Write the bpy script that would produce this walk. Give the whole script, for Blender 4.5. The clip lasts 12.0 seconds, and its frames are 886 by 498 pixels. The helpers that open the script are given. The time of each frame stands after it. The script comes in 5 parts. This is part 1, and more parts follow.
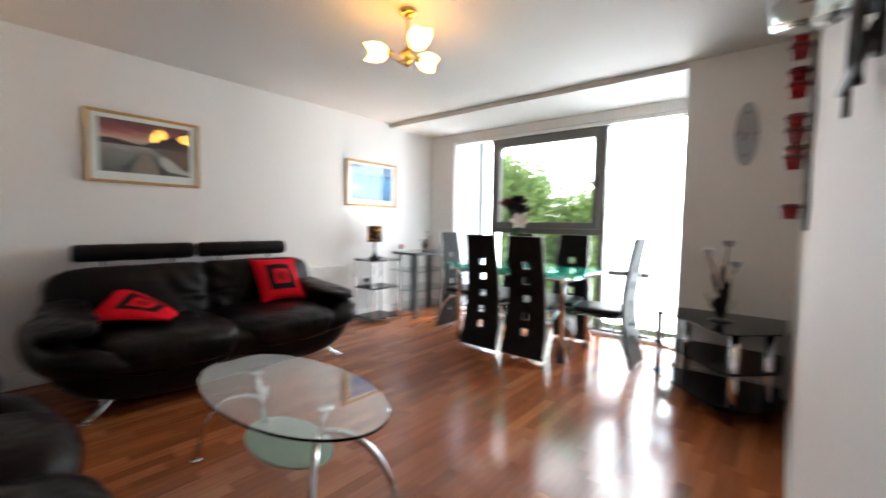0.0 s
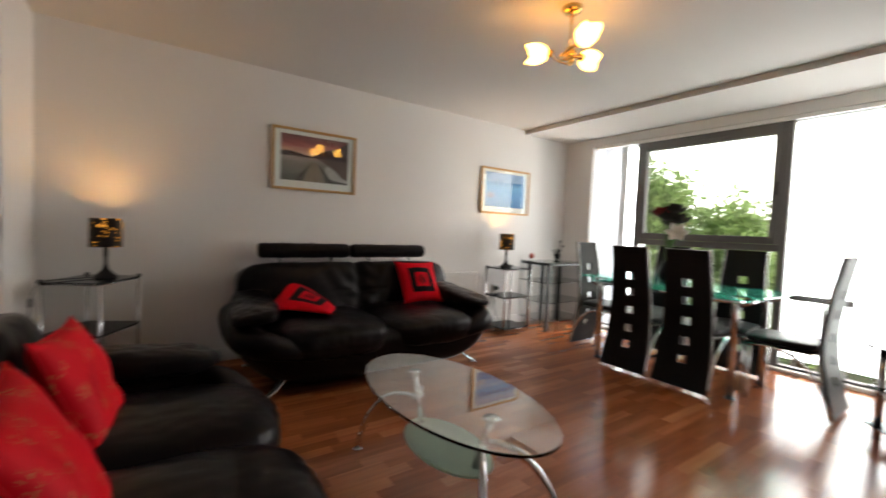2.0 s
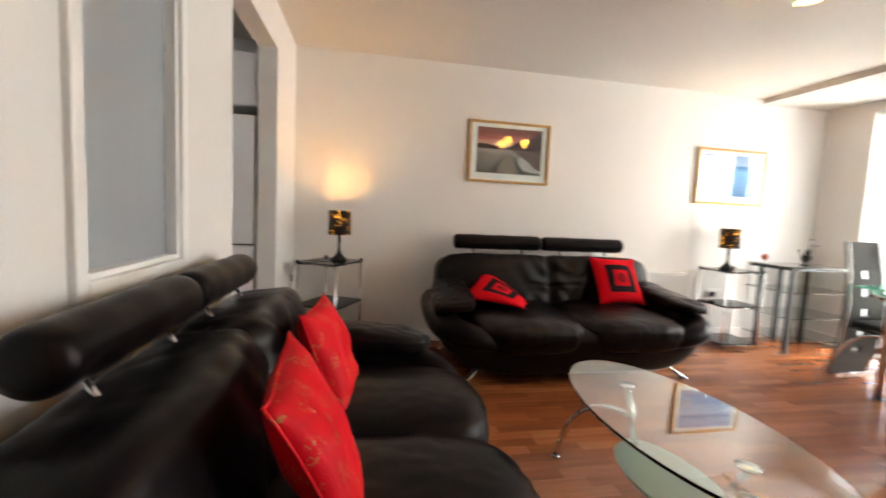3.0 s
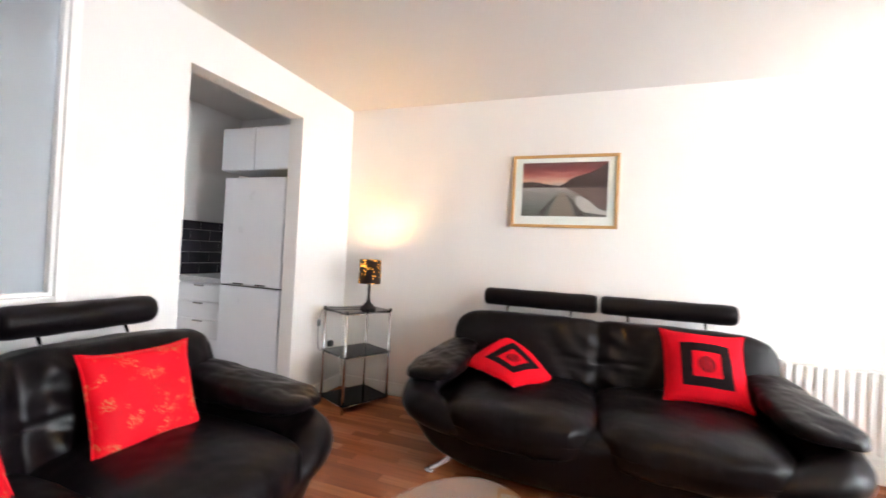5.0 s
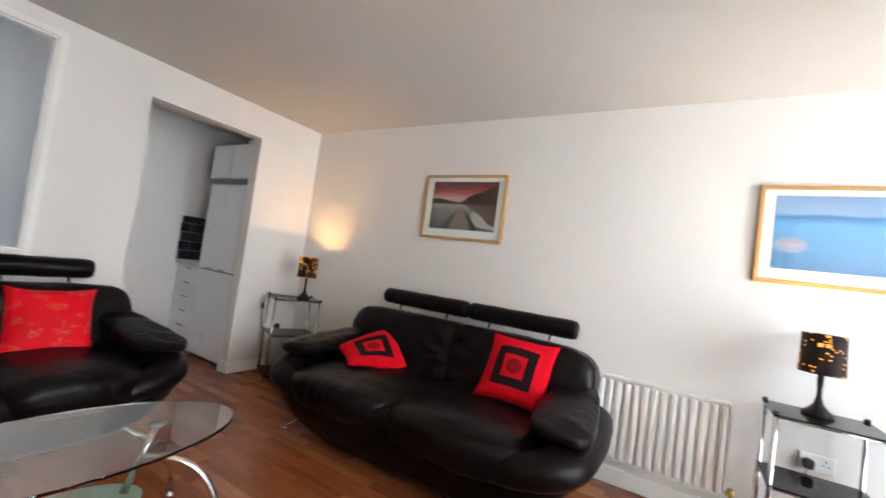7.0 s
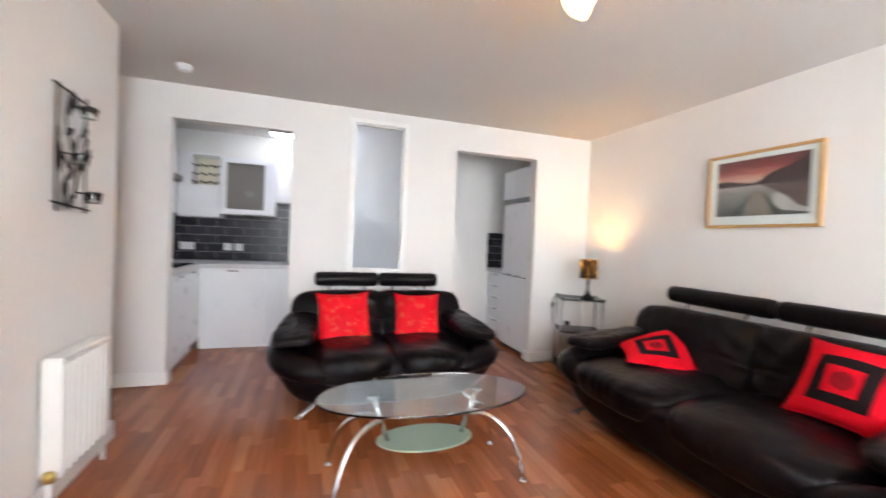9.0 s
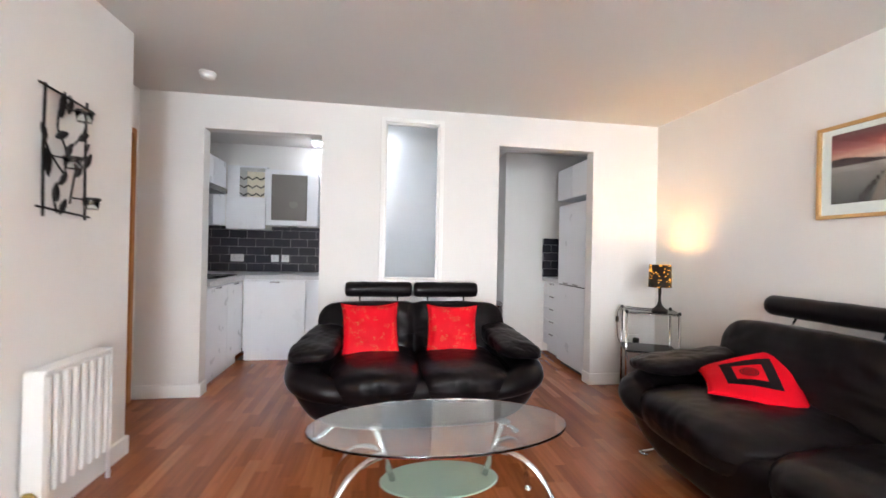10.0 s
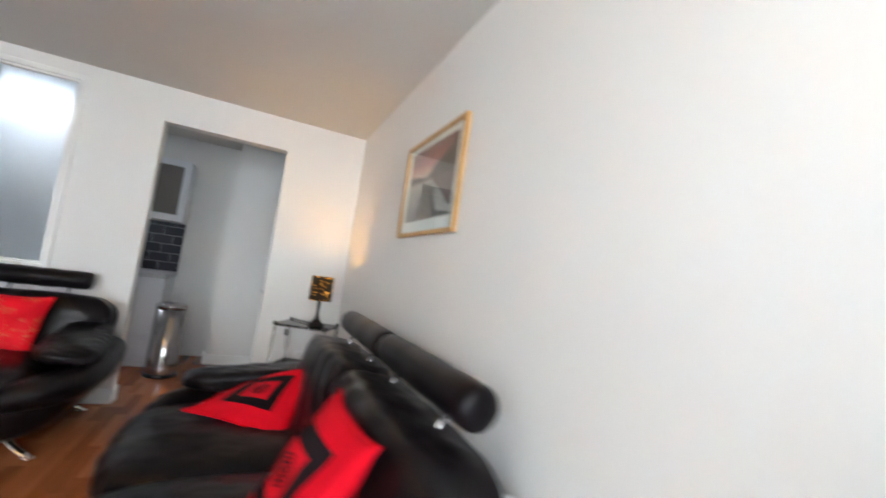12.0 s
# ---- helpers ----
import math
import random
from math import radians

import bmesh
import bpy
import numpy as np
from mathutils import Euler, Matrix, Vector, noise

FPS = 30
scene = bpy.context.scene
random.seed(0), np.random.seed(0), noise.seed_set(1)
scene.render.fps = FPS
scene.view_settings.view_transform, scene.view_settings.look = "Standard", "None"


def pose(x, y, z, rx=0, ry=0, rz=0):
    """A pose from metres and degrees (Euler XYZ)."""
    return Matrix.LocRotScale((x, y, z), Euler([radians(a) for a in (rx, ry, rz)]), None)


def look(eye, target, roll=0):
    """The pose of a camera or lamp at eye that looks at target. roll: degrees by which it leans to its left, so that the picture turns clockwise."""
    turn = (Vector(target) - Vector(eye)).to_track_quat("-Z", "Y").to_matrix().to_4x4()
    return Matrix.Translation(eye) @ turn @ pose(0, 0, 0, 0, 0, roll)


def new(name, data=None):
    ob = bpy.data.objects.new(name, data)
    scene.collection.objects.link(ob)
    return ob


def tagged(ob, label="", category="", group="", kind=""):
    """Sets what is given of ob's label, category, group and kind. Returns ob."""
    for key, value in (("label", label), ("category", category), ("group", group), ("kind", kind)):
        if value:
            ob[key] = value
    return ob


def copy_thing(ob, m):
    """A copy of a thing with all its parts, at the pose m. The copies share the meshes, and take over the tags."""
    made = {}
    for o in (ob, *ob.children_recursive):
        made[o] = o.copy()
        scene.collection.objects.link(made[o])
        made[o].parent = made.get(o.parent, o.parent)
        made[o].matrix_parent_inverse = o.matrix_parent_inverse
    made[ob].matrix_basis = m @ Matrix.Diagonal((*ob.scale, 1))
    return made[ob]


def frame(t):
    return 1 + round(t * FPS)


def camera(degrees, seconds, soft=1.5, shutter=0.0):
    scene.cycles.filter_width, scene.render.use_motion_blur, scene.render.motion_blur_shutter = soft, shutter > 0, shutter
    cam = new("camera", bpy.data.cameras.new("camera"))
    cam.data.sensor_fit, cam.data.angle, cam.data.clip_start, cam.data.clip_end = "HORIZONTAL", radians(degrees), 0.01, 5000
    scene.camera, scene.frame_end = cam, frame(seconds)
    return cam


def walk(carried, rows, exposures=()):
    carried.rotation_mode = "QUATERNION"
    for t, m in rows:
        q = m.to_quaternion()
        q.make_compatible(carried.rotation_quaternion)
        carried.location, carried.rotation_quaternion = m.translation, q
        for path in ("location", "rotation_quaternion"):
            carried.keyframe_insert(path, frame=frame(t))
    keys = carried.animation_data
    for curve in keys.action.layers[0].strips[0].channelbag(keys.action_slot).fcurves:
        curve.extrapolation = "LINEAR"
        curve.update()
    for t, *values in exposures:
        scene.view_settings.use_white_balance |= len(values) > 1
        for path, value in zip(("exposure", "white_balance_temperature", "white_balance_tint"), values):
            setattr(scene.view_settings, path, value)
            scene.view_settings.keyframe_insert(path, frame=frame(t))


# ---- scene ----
cam = camera(94.6, 12.0, shutter=0.6)
PATH = [
    (0, (3.984, 0.828, 1.183), (2.704, 2.359, 1.058), 1.0),
    (0.5, (3.974, 0.822, 1.164), (3.03, 2.583, 1.086), 2.0),
    (1, (3.902, 0.8, 1.167), (2.792, 2.461, 1.08), 2.7),
    (1.3, (3.852, 0.758, 1.181), (2.568, 2.291, 1.098), 2.6),
    (1.5, (3.839, 0.752, 1.179), (2.436, 2.175, 1.101), 2.6),
    (2, (3.766, 0.704, 1.157), (2.12, 1.836, 1.062), 2.4),
    (2.5, (3.65, 0.612, 1.149), (1.809, 1.384, 1.015), 3.9),
    (2.6, (3.636, 0.613, 1.149), (1.763, 1.297, 1.003), 4.1),
    (3, (3.593, 0.612, 1.152), (1.634, 0.977, 0.98), 2.7),
    (3.2, (3.54, 0.665, 1.149), (1.558, 0.882, 0.982), 2.1),
    (4.8, (3.128, 1.868, 1.194), (1.213, 1.291, 1.227), 3.2),
    (5, (3.147, 2.058, 1.218), (1.267, 1.377, 1.24), 2.9),
    (5.5, (3.033, 2.569, 1.215), (1.13, 1.954, 1.247), 4.9),
    (6, (2.955, 2.96, 1.239), (1.006, 2.513, 1.259), 5.4),
    (6.4, (2.955, 3.274, 1.24), (1.083, 2.571, 1.255), 6.3),
    (6.5, (2.941, 3.338, 1.238), (1.093, 2.574, 1.265), 6.8),
    (6.7, (2.922, 3.416, 1.207), (1.13, 2.53, 1.268), 7.6),
    (8.4, (2.906, 3.815, 1.261), (1.709, 2.213, 1.22), 3.5),
    (8.5, (2.894, 3.835, 1.256), (1.757, 2.191, 1.195), 3.7),
    (9, (2.979, 3.855, 1.275), (2.343, 1.959, 1.231), 2.4),
    (9.5, (2.916, 3.721, 1.259), (2.515, 1.762, 1.244), 1.8),
    (9.8, (2.757, 3.618, 1.232), (2.42, 1.647, 1.27), 1.0),
    (10, (2.614, 3.563, 1.221), (2.31, 1.586, 1.229), 1.2),
    (10.2, (2.458, 3.5, 1.234), (2.209, 1.516, 1.227), 2.5),
    (10.5, (2.155, 3.452, 1.237), (1.829, 1.48, 1.181), 5.4),
    (11, (1.602, 3.417, 1.268), (1.01, 1.508, 1.322), 6.3),
    (11.2, (1.432, 3.49, 1.249), (0.708, 1.629, 1.366), 5.5),
    (11.5, (1.146, 3.635, 1.261), (0.402, 1.784, 1.409), 6.4),
    (11.8, (0.947, 3.74, 1.254), (0.176, 1.902, 1.419), 7.2),
    (12, (0.755, 3.801, 1.233), (-0.058, 1.98, 1.391), 8.0),
]
walk(cam, [(t, look(eye, target, roll)) for t, eye, target, roll in PATH],
     exposures=[(0.0, 0.74, 6300, 14), (0.5, 0.26, 6350, 16), (1.5, 0.2, 6600, 16), (2.0, 0.15, 7050, 16), (2.5, 0.34, 7800, 16), (3.0, 1.15, 7250, 16),
                (5.0, 1.92, 6400, 16), (5.5, 1.67, 6350, 15), (6.5, 0.9, 6350, 15), (8.5, 1.5, 6350, 16), (10.0, 1.6, 6350, 16), (10.5, 1.4, 6250, 15), (11.0, 1.48, 6150, 14), (12.0, 1.08, 6100, 12)])

# ---- daylight ----
world = bpy.data.worlds.new("sky")
scene.world = world
world.use_nodes = True
wn = world.node_tree.nodes
sky = wn.new("ShaderNodeTexSky")
sky.sky_type = 'NISHITA'
sky.sun_disc = False
sky.sun_elevation, sky.sun_rotation = radians(48), radians(200)
sky.dust_density, sky.air_density = 6.0, 1.0
world.node_tree.links.new(sky.outputs[0], wn["Background"].inputs[0])
wn["Background"].inputs[1].default_value = 0.15
sun = new("sun", bpy.data.lights.new("sun", 'SUN'))
sun.data.energy, sun.data.angle, sun.data.color = 5.0, radians(4), (1, 0.96, 0.9)
sun.matrix_world = look((0, 0, 0), (math.sin(radians(20)) * 0.67, math.cos(radians(20)) * 0.67, -0.74))

# sky light standing in the two side lights of the bay window
for nm, x0, x1, watts in (("window_light", 2.43, 3.34, 38), ("window_light", 0.44, 1.03, 40)):
    wl = new(nm, bpy.data.lights.new(nm, 'AREA'))
    wl.data.shape, wl.data.size, wl.data.size_y = 'RECTANGLE', x1 - x0, 2.15
    wl.data.energy, wl.data.color = watts, (0.90, 0.955, 1.0)
    wl.matrix_world = pose((x0 + x1) / 2, 5.56, 1.16, -90, 0, 0)

# ---- materials ----
def mat(name, col, rough=0.5, metal=0.0, var=0.06, scale=5.0, bump=0.0, bscale=60.0, trans=0.0, coat=0.0,
        rand=0.0, island=0.0, emit=None, power=0.0, ior=1.45, stretch=(1, 1, 1), spec=0.5, rvar=0.08):
    m = bpy.data.materials.new(name)
    m.use_nodes = True
    nt = m.node_tree
    n, l = nt.nodes, nt.links
    b = n["Principled BSDF"]
    b.inputs["Roughness"].default_value = rough
    b.inputs["Metallic"].default_value = metal
    b.inputs["Transmission Weight"].default_value = trans
    b.inputs["Coat Weight"].default_value = coat
    b.inputs["IOR"].default_value = ior
    b.inputs["Specular IOR Level"].default_value = spec
    tc = n.new("ShaderNodeTexCoord")
    mp = n.new("ShaderNodeMapping")
    mp.inputs["Scale"].default_value = stretch
    l.new(tc.outputs["Object"], mp.inputs[0])
    nz = n.new("ShaderNodeTexNoise")
    nz.inputs["Scale"].default_value = scale
    nz.inputs["Detail"].default_value = 5
    l.new(mp.outputs[0], nz.inputs["Vector"])
    mx = n.new("ShaderNodeMix")
    mx.data_type = 'RGBA'
    mx.inputs[6].default_value = (*[c * (1 - var * 1.6) for c in col], 1)
    mx.inputs[7].default_value = (*[min(1, c * (1 + var * 1.6)) for c in col], 1)
    l.new(nz.outputs["Fac"], mx.inputs[0])
    out = mx.outputs[2]
    if rand or island:
        if rand:
            src = n.new("ShaderNodeObjectInfo").outputs["Random"]
        else:
            src = n.new("ShaderNodeNewGeometry").outputs["Random Per Island"]
        mr = n.new("ShaderNodeMapRange")
        k = rand or island
        mr.inputs[3].default_value, mr.inputs[4].default_value = 1 - k, 1 + k
        l.new(src, mr.inputs[0])
        hs = n.new("ShaderNodeHueSaturation")
        l.new(mr.outputs[0], hs.inputs["Value"])
        l.new(out, hs.inputs["Color"])
        out = hs.outputs[0]
    l.new(out, b.inputs["Base Color"])
    if rvar and not trans:
        rr = n.new("ShaderNodeMapRange")
        rr.inputs[3].default_value, rr.inputs[4].default_value = max(0.02, rough - rvar), min(1, rough + rvar)
        l.new(nz.outputs["Fac"], rr.inputs[0])
        l.new(rr.outputs[0], b.inputs["Roughness"])
    if bump:
        nb = n.new("ShaderNodeTexNoise")
        nb.inputs["Scale"].default_value = bscale
        nb.inputs["Detail"].default_value = 4
        l.new(mp.outputs[0], nb.inputs["Vector"])
        bp = n.new("ShaderNodeBump")
        bp.inputs["Strength"].default_value = bump
        bp.inputs["Distance"].default_value = 0.004
        l.new(nb.outputs["Fac"], bp.inputs["Height"])
        l.new(bp.outputs[0], b.inputs["Normal"])
    if emit:
        b.inputs["Emission Color"].default_value = (*emit, 1)
        b.inputs["Emission Strength"].default_value = power
    return m


M_WALL = mat("wall_paint", (0.74, 0.72, 0.69), 0.75, var=0.015, scale=2, bump=0.08, bscale=220)
M_CEIL = mat("ceiling_paint", (0.62, 0.595, 0.56), 0.85, var=0.02, scale=1.5, bump=0.1, bscale=160)
M_TRIM = mat("gloss_white_paint", (0.80, 0.79, 0.76), 0.35, var=0.02, scale=8)
M_LEATHER = mat("black_leather", (0.0052, 0.0037, 0.0044), 0.30, var=0.15, scale=7, bump=0.14, bscale=170, rvar=0.05, spec=0.17)


def creases(m, scale, depth):
    """Adds soft folds below the fine grain of a material."""
    n, l = m.node_tree.nodes, m.node_tree.links
    fine = [q for q in n if q.bl_idname == "ShaderNodeBump"][0]
    tc = n.new("ShaderNodeTexCoord")
    nz = n.new("ShaderNodeTexNoise")
    nz.inputs["Scale"].default_value = scale
    nz.inputs["Detail"].default_value = 3
    nz.inputs["Distortion"].default_value = 1.2
    l.new(tc.outputs["Object"], nz.inputs["Vector"])
    b = n.new("ShaderNodeBump")
    b.inputs["Strength"].default_value = 0.6
    b.inputs["Distance"].default_value = depth
    l.new(nz.outputs["Fac"], b.inputs["Height"])
    l.new(b.outputs[0], fine.inputs["Normal"])


creases(M_LEATHER, 7.0, 0.0014)
M_CHROME = mat("chrome", (0.72, 0.72, 0.73), 0.12, metal=1, var=0.03, rvar=0.05)
M_STEEL = mat("brushed_steel", (0.42, 0.42, 0.43), 0.25, metal=1, var=0.05, stretch=(1, 1, 20))
M_GLASS = mat("clear_glass", (0.93, 0.98, 0.96), 0.0, trans=1.0, var=0.0)
M_TABLEGLASS = mat("table_glass", (0.93, 0.98, 0.96), 0.0, trans=1.0, var=0.0, ior=1.75)
M_GREENGLASS = mat("green_tinted_glass", (0.16, 0.90, 0.70), 0.04, trans=0.9, var=0.02)
M_FROST = mat("frosted_glass", (0.36, 0.50, 0.40), 0.4, trans=0.45, var=0.03)
M_FROSTPANE = mat("frosted_window_glass", (0.84, 0.90, 0.95), 0.36, trans=0.86, var=0.02, bump=0.05, bscale=300)
M_BLACKGLASS = mat("black_glass", (0.010, 0.010, 0.012), 0.06, var=0.05, rvar=0.03, spec=0.5, ior=1.22)
M_SMOKEGLASS = mat("smoked_glass_shelf", (0.10, 0.12, 0.12), 0.06, var=0.05, trans=0.5, coat=0.3)
M_CHAIR = mat("black_vinyl", (0.009, 0.008, 0.009), 0.4, var=0.15, scale=12, bump=0.2, bscale=180, spec=0.22)
M_RED = mat("red_cotton", (0.60, 0.004, 0.014), 0.9, spec=0.12, var=0.12, scale=9, bump=0.4, bscale=400)
M_OAK = mat("light_oak_frame", (0.52, 0.30, 0.11), 0.4, var=0.18, scale=14, stretch=(1, 8, 1))
M_MATBOARD = mat("white_mount_board", (0.82, 0.81, 0.78), 0.9, var=0.02)
M_ALU = mat("grey_window_aluminium", (0.16, 0.155, 0.15), 0.45, metal=0.3, var=0.06)
M_IRON = mat("black_wrought_iron", (0.02, 0.018, 0.017), 0.5, metal=0.6, var=0.2, scale=30, bump=0.3)
M_BRASS = mat("polished_brass", (0.75, 0.52, 0.20), 0.16, metal=1, var=0.05)
M_KWHITE = mat("white_kitchen_laminate", (0.74, 0.75, 0.77), 0.3, var=0.02)
M_WORKTOP = mat("pale_grey_worktop", (0.52, 0.52, 0.53), 0.35, var=0.15, scale=40)
M_TILE = mat("dark_slate_tile", (0.028, 0.026, 0.034), 0.22, var=0.25, scale=9, rand=0.35, bump=0.15, bscale=40)
M_GROUT = mat("grey_grout", (0.30, 0.29, 0.30), 0.9, var=0.1)
M_PLASTIC = mat("white_plastic", (0.78, 0.78, 0.76), 0.35, var=0.02)
M_DARKPLASTIC = mat("black_plastic", (0.015, 0.015, 0.015), 0.4, var=0.1)
M_REDGLASS = mat("red_candle_glass", (0.48, 0.006, 0.02), 0.08, trans=0.6, var=0.05)
M_DOORWOOD = mat("orange_beech_veneer", (0.48, 0.20, 0.055), 0.35, var=0.2, scale=10, stretch=(6, 6, 0.5))
M_GROUND = mat("grass_ground", (0.06, 0.10, 0.035), 0.95, var=0.3, scale=0.6, bump=0.5, bscale=20)
M_BARK = mat("bark", (0.10, 0.075, 0.05), 0.9, var=0.3, scale=8, bump=0.6, bscale=20)
M_LEAF = mat("tree_leaves", (0.19, 0.29, 0.11), 0.55, var=0.25, scale=0.9, island=0.5)
lt = M_LEAF.node_tree
tb = lt.nodes.new("ShaderNodeBsdfTranslucent")
tb.inputs[0].default_value = (0.46, 0.62, 0.27, 1)
ms = lt.nodes.new("ShaderNodeMixShader")
ms.inputs[0].default_value = 0.5
lt.links.new(lt.nodes["Principled BSDF"].outputs[0], ms.inputs[1])
lt.links.new(tb.outputs[0], ms.inputs[2])
lt.links.new(ms.outputs[0], lt.nodes["Material Output"].inputs[0])
M_BALCONY = mat("pale_balcony_render", (0.55, 0.55, 0.54), 0.8, var=0.1)
M_FABRIC = mat("white_blind_fabric", (0.80, 0.82, 0.85), 0.9, var=0.03, trans=0.0)
M_CLOCK = mat("silver_clock_face", (0.33, 0.34, 0.35), 0.3, metal=0.4, var=0.06)
M_LILY = mat("white_petals", (0.85, 0.85, 0.82), 0.6, var=0.04)
M_DARKFLOWER = mat("black_red_petals", (0.012, 0.006, 0.008), 0.7, var=0.3, scale=30)
M_STEM = mat("green_stems", (0.05, 0.12, 0.03), 0.6, var=0.2)
M_ROSE = mat("deep_red_petals", (0.20, 0.005, 0.012), 0.65, var=0.2, scale=30)
M_EGG = mat("red_marble_egg", (0.42, 0.10, 0.07), 0.25, var=0.4, scale=30)
M_BRASSPIPE = mat("brass_valve", (0.55, 0.40, 0.12), 0.3, metal=0.8)
M_BIN = mat("polished_bin_steel", (0.45, 0.43, 0.42), 0.16, metal=1, var=0.05)
M_GREYGLASS = mat("grey_cabinet_glass", (0.16, 0.145, 0.13), 0.25, var=0.05)
M_SHADEGLOW = mat("glowing_tulip_glass", (0.9, 0.75, 0.45), 0.4, var=0.02, emit=(1.0, 0.57, 0.13), power=6.2)


def floor_material(name, source):
    m = bpy.data.materials.new(name)
    m.use_nodes = True
    n, l = m.node_tree.nodes, m.node_tree.links
    b = n["Principled BSDF"]
    tc = n.new("ShaderNodeTexCoord")
    geo = n.new("ShaderNodeNewGeometry")
    mp = n.new("ShaderNodeMapping")
    mp.inputs["Scale"].default_value = (38, 2.2, 1)
    l.new(geo.outputs["Position"], mp.inputs[0])
    if source == "object":
        rnd = n.new("ShaderNodeObjectInfo").outputs["Random"]
    else:
        rnd = geo.outputs["Random Per Island"]
    off = n.new("ShaderNodeVectorMath")
    off.operation = 'ADD'
    sc = n.new("ShaderNodeMath")
    sc.operation = 'MULTIPLY'
    sc.inputs[1].default_value = 40
    l.new(rnd, sc.inputs[0])
    l.new(mp.outputs[0], off.inputs[0])
    l.new(sc.outputs[0], off.inputs[1])
    nz = n.new("ShaderNodeTexNoise")
    nz.inputs["Scale"].default_value = 1.0
    nz.inputs["Detail"].default_value = 6
    nz.inputs["Distortion"].default_value = 0.6
    l.new(off.outputs[0], nz.inputs["Vector"])
    ramp = n.new("ShaderNodeValToRGB")
    e = ramp.color_ramp.elements
    e[0].position, e[0].color = 0.0, (0.245, 0.074, 0.028, 1)
    e[1].position, e[1].color = 1.0, (0.430, 0.165, 0.066, 1)
    e.new(0.45).color = (0.300, 0.092, 0.033, 1)
    e.new(0.75).color = (0.380, 0.128, 0.047, 1)
    l.new(rnd, ramp.inputs[0])
    mx = n.new("ShaderNodeMix")
    mx.data_type = 'RGBA'
    mx.blend_type = 'MULTIPLY'
    mx.inputs[0].default_value = 0.4
    gr = n.new("ShaderNodeValToRGB")
    gr.color_ramp.elements[0].position, gr.color_ramp.elements[0].color = 0.3, (0.45, 0.4, 0.36, 1)
    gr.color_ramp.elements[1].position, gr.color_ramp.elements[1].color = 0.65, (1.15, 1.1, 1.05, 1)
    l.new(nz.outputs["Fac"], gr.inputs[0])
    l.new(ramp.outputs[0], mx.inputs[6])
    l.new(gr.outputs[0], mx.inputs[7])
    l.new(mx.outputs[2], b.inputs["Base Color"])
    big = n.new("ShaderNodeTexNoise")
    big.inputs["Scale"].default_value = 2.2
    l.new(geo.outputs["Position"], big.inputs["Vector"])
    rr = n.new("ShaderNodeMapRange")
    rr.inputs[3].default_value, rr.inputs[4].default_value = 0.12, 0.26
    l.new(big.outputs["Fac"], rr.inputs[0])
    l.new(rr.outputs[0], b.inputs["Roughness"])
    bp = n.new("ShaderNodeBump")
    bp.inputs["Strength"].default_value = 0.06
    bp.inputs["Distance"].default_value = 0.002
    l.new(nz.outputs["Fac"], bp.inputs["Height"])
    l.new(bp.outputs[0], b.inputs["Normal"])
    return m


M_STAVE = floor_material("laminate_stave", "object")
M_STAVES = floor_material("laminate_staves_joined", "island")


def shade_material():
    """Dark lampshade card; the bulb light in its square holes of two sizes is a painted emission mask."""
    m = bpy.data.materials.new("pierced_shade")
    m.use_nodes = True
    n, l = m.node_tree.nodes, m.node_tree.links
    b = n["Principled BSDF"]
    b.inputs["Base Color"].default_value = (0.012, 0.006, 0.005, 1)
    b.inputs["Roughness"].default_value = 0.6
    b.inputs["Specular IOR Level"].default_value = 0.2

    def op(kind, p, q):
        k = n.new("ShaderNodeMath")
        k.operation = kind
        for i, v in enumerate((p, q)):
            if isinstance(v, (int, float)):
                k.inputs[i].default_value = v
            else:
                l.new(v, k.inputs[i])
        return k.outputs[0]
    s = n.new("ShaderNodeSeparateXYZ")
    l.new(n.new("ShaderNodeTexCoord").outputs["Object"], s.inputs[0])
    turn = op('DIVIDE', op('ARCTAN2', s.outputs[1], s.outputs[0]), 2 * math.pi)

    def holes(around, up, chance, wide, high, shift):
        u, v = op('MULTIPLY', op('ADD', turn, 0.5), around), op('MULTIPLY', s.outputs[2], up)
        row = op('FLOOR', v, 0)
        u = op('ADD', u, op('MULTIPLY', row, 0.37 + shift))
        cell = n.new("ShaderNodeCombineXYZ")
        l.new(op('FLOOR', u, 0), cell.inputs[0])
        l.new(row, cell.inputs[1])
        cell.inputs[2].default_value = shift
        wn = n.new("ShaderNodeTexWhiteNoise")
        l.new(cell.outputs[0], wn.inputs["Vector"])
        near = op('MULTIPLY', op('LESS_THAN', op('ABSOLUTE', op('SUBTRACT', op('FRACT', u, 0), 0.5), 0), wide),
                  op('LESS_THAN', op('ABSOLUTE', op('SUBTRACT', op('FRACT', v, 0), 0.5), 0), high))
        return op('MULTIPLY', near, op('LESS_THAN', wn.outputs["Value"], chance))
    mask = op('MAXIMUM', holes(19, 42, 0.05, 0.36, 0.36, 0.2), holes(34, 95, 0.085, 0.34, 0.26, 0.55))
    b.inputs["Emission Color"].default_value = (1.0, 0.42, 0.055, 1)
    l.new(op('MULTIPLY', mask, 0.9), b.inputs["Emission Strength"])
    return m


M_SHADE = shade_material()


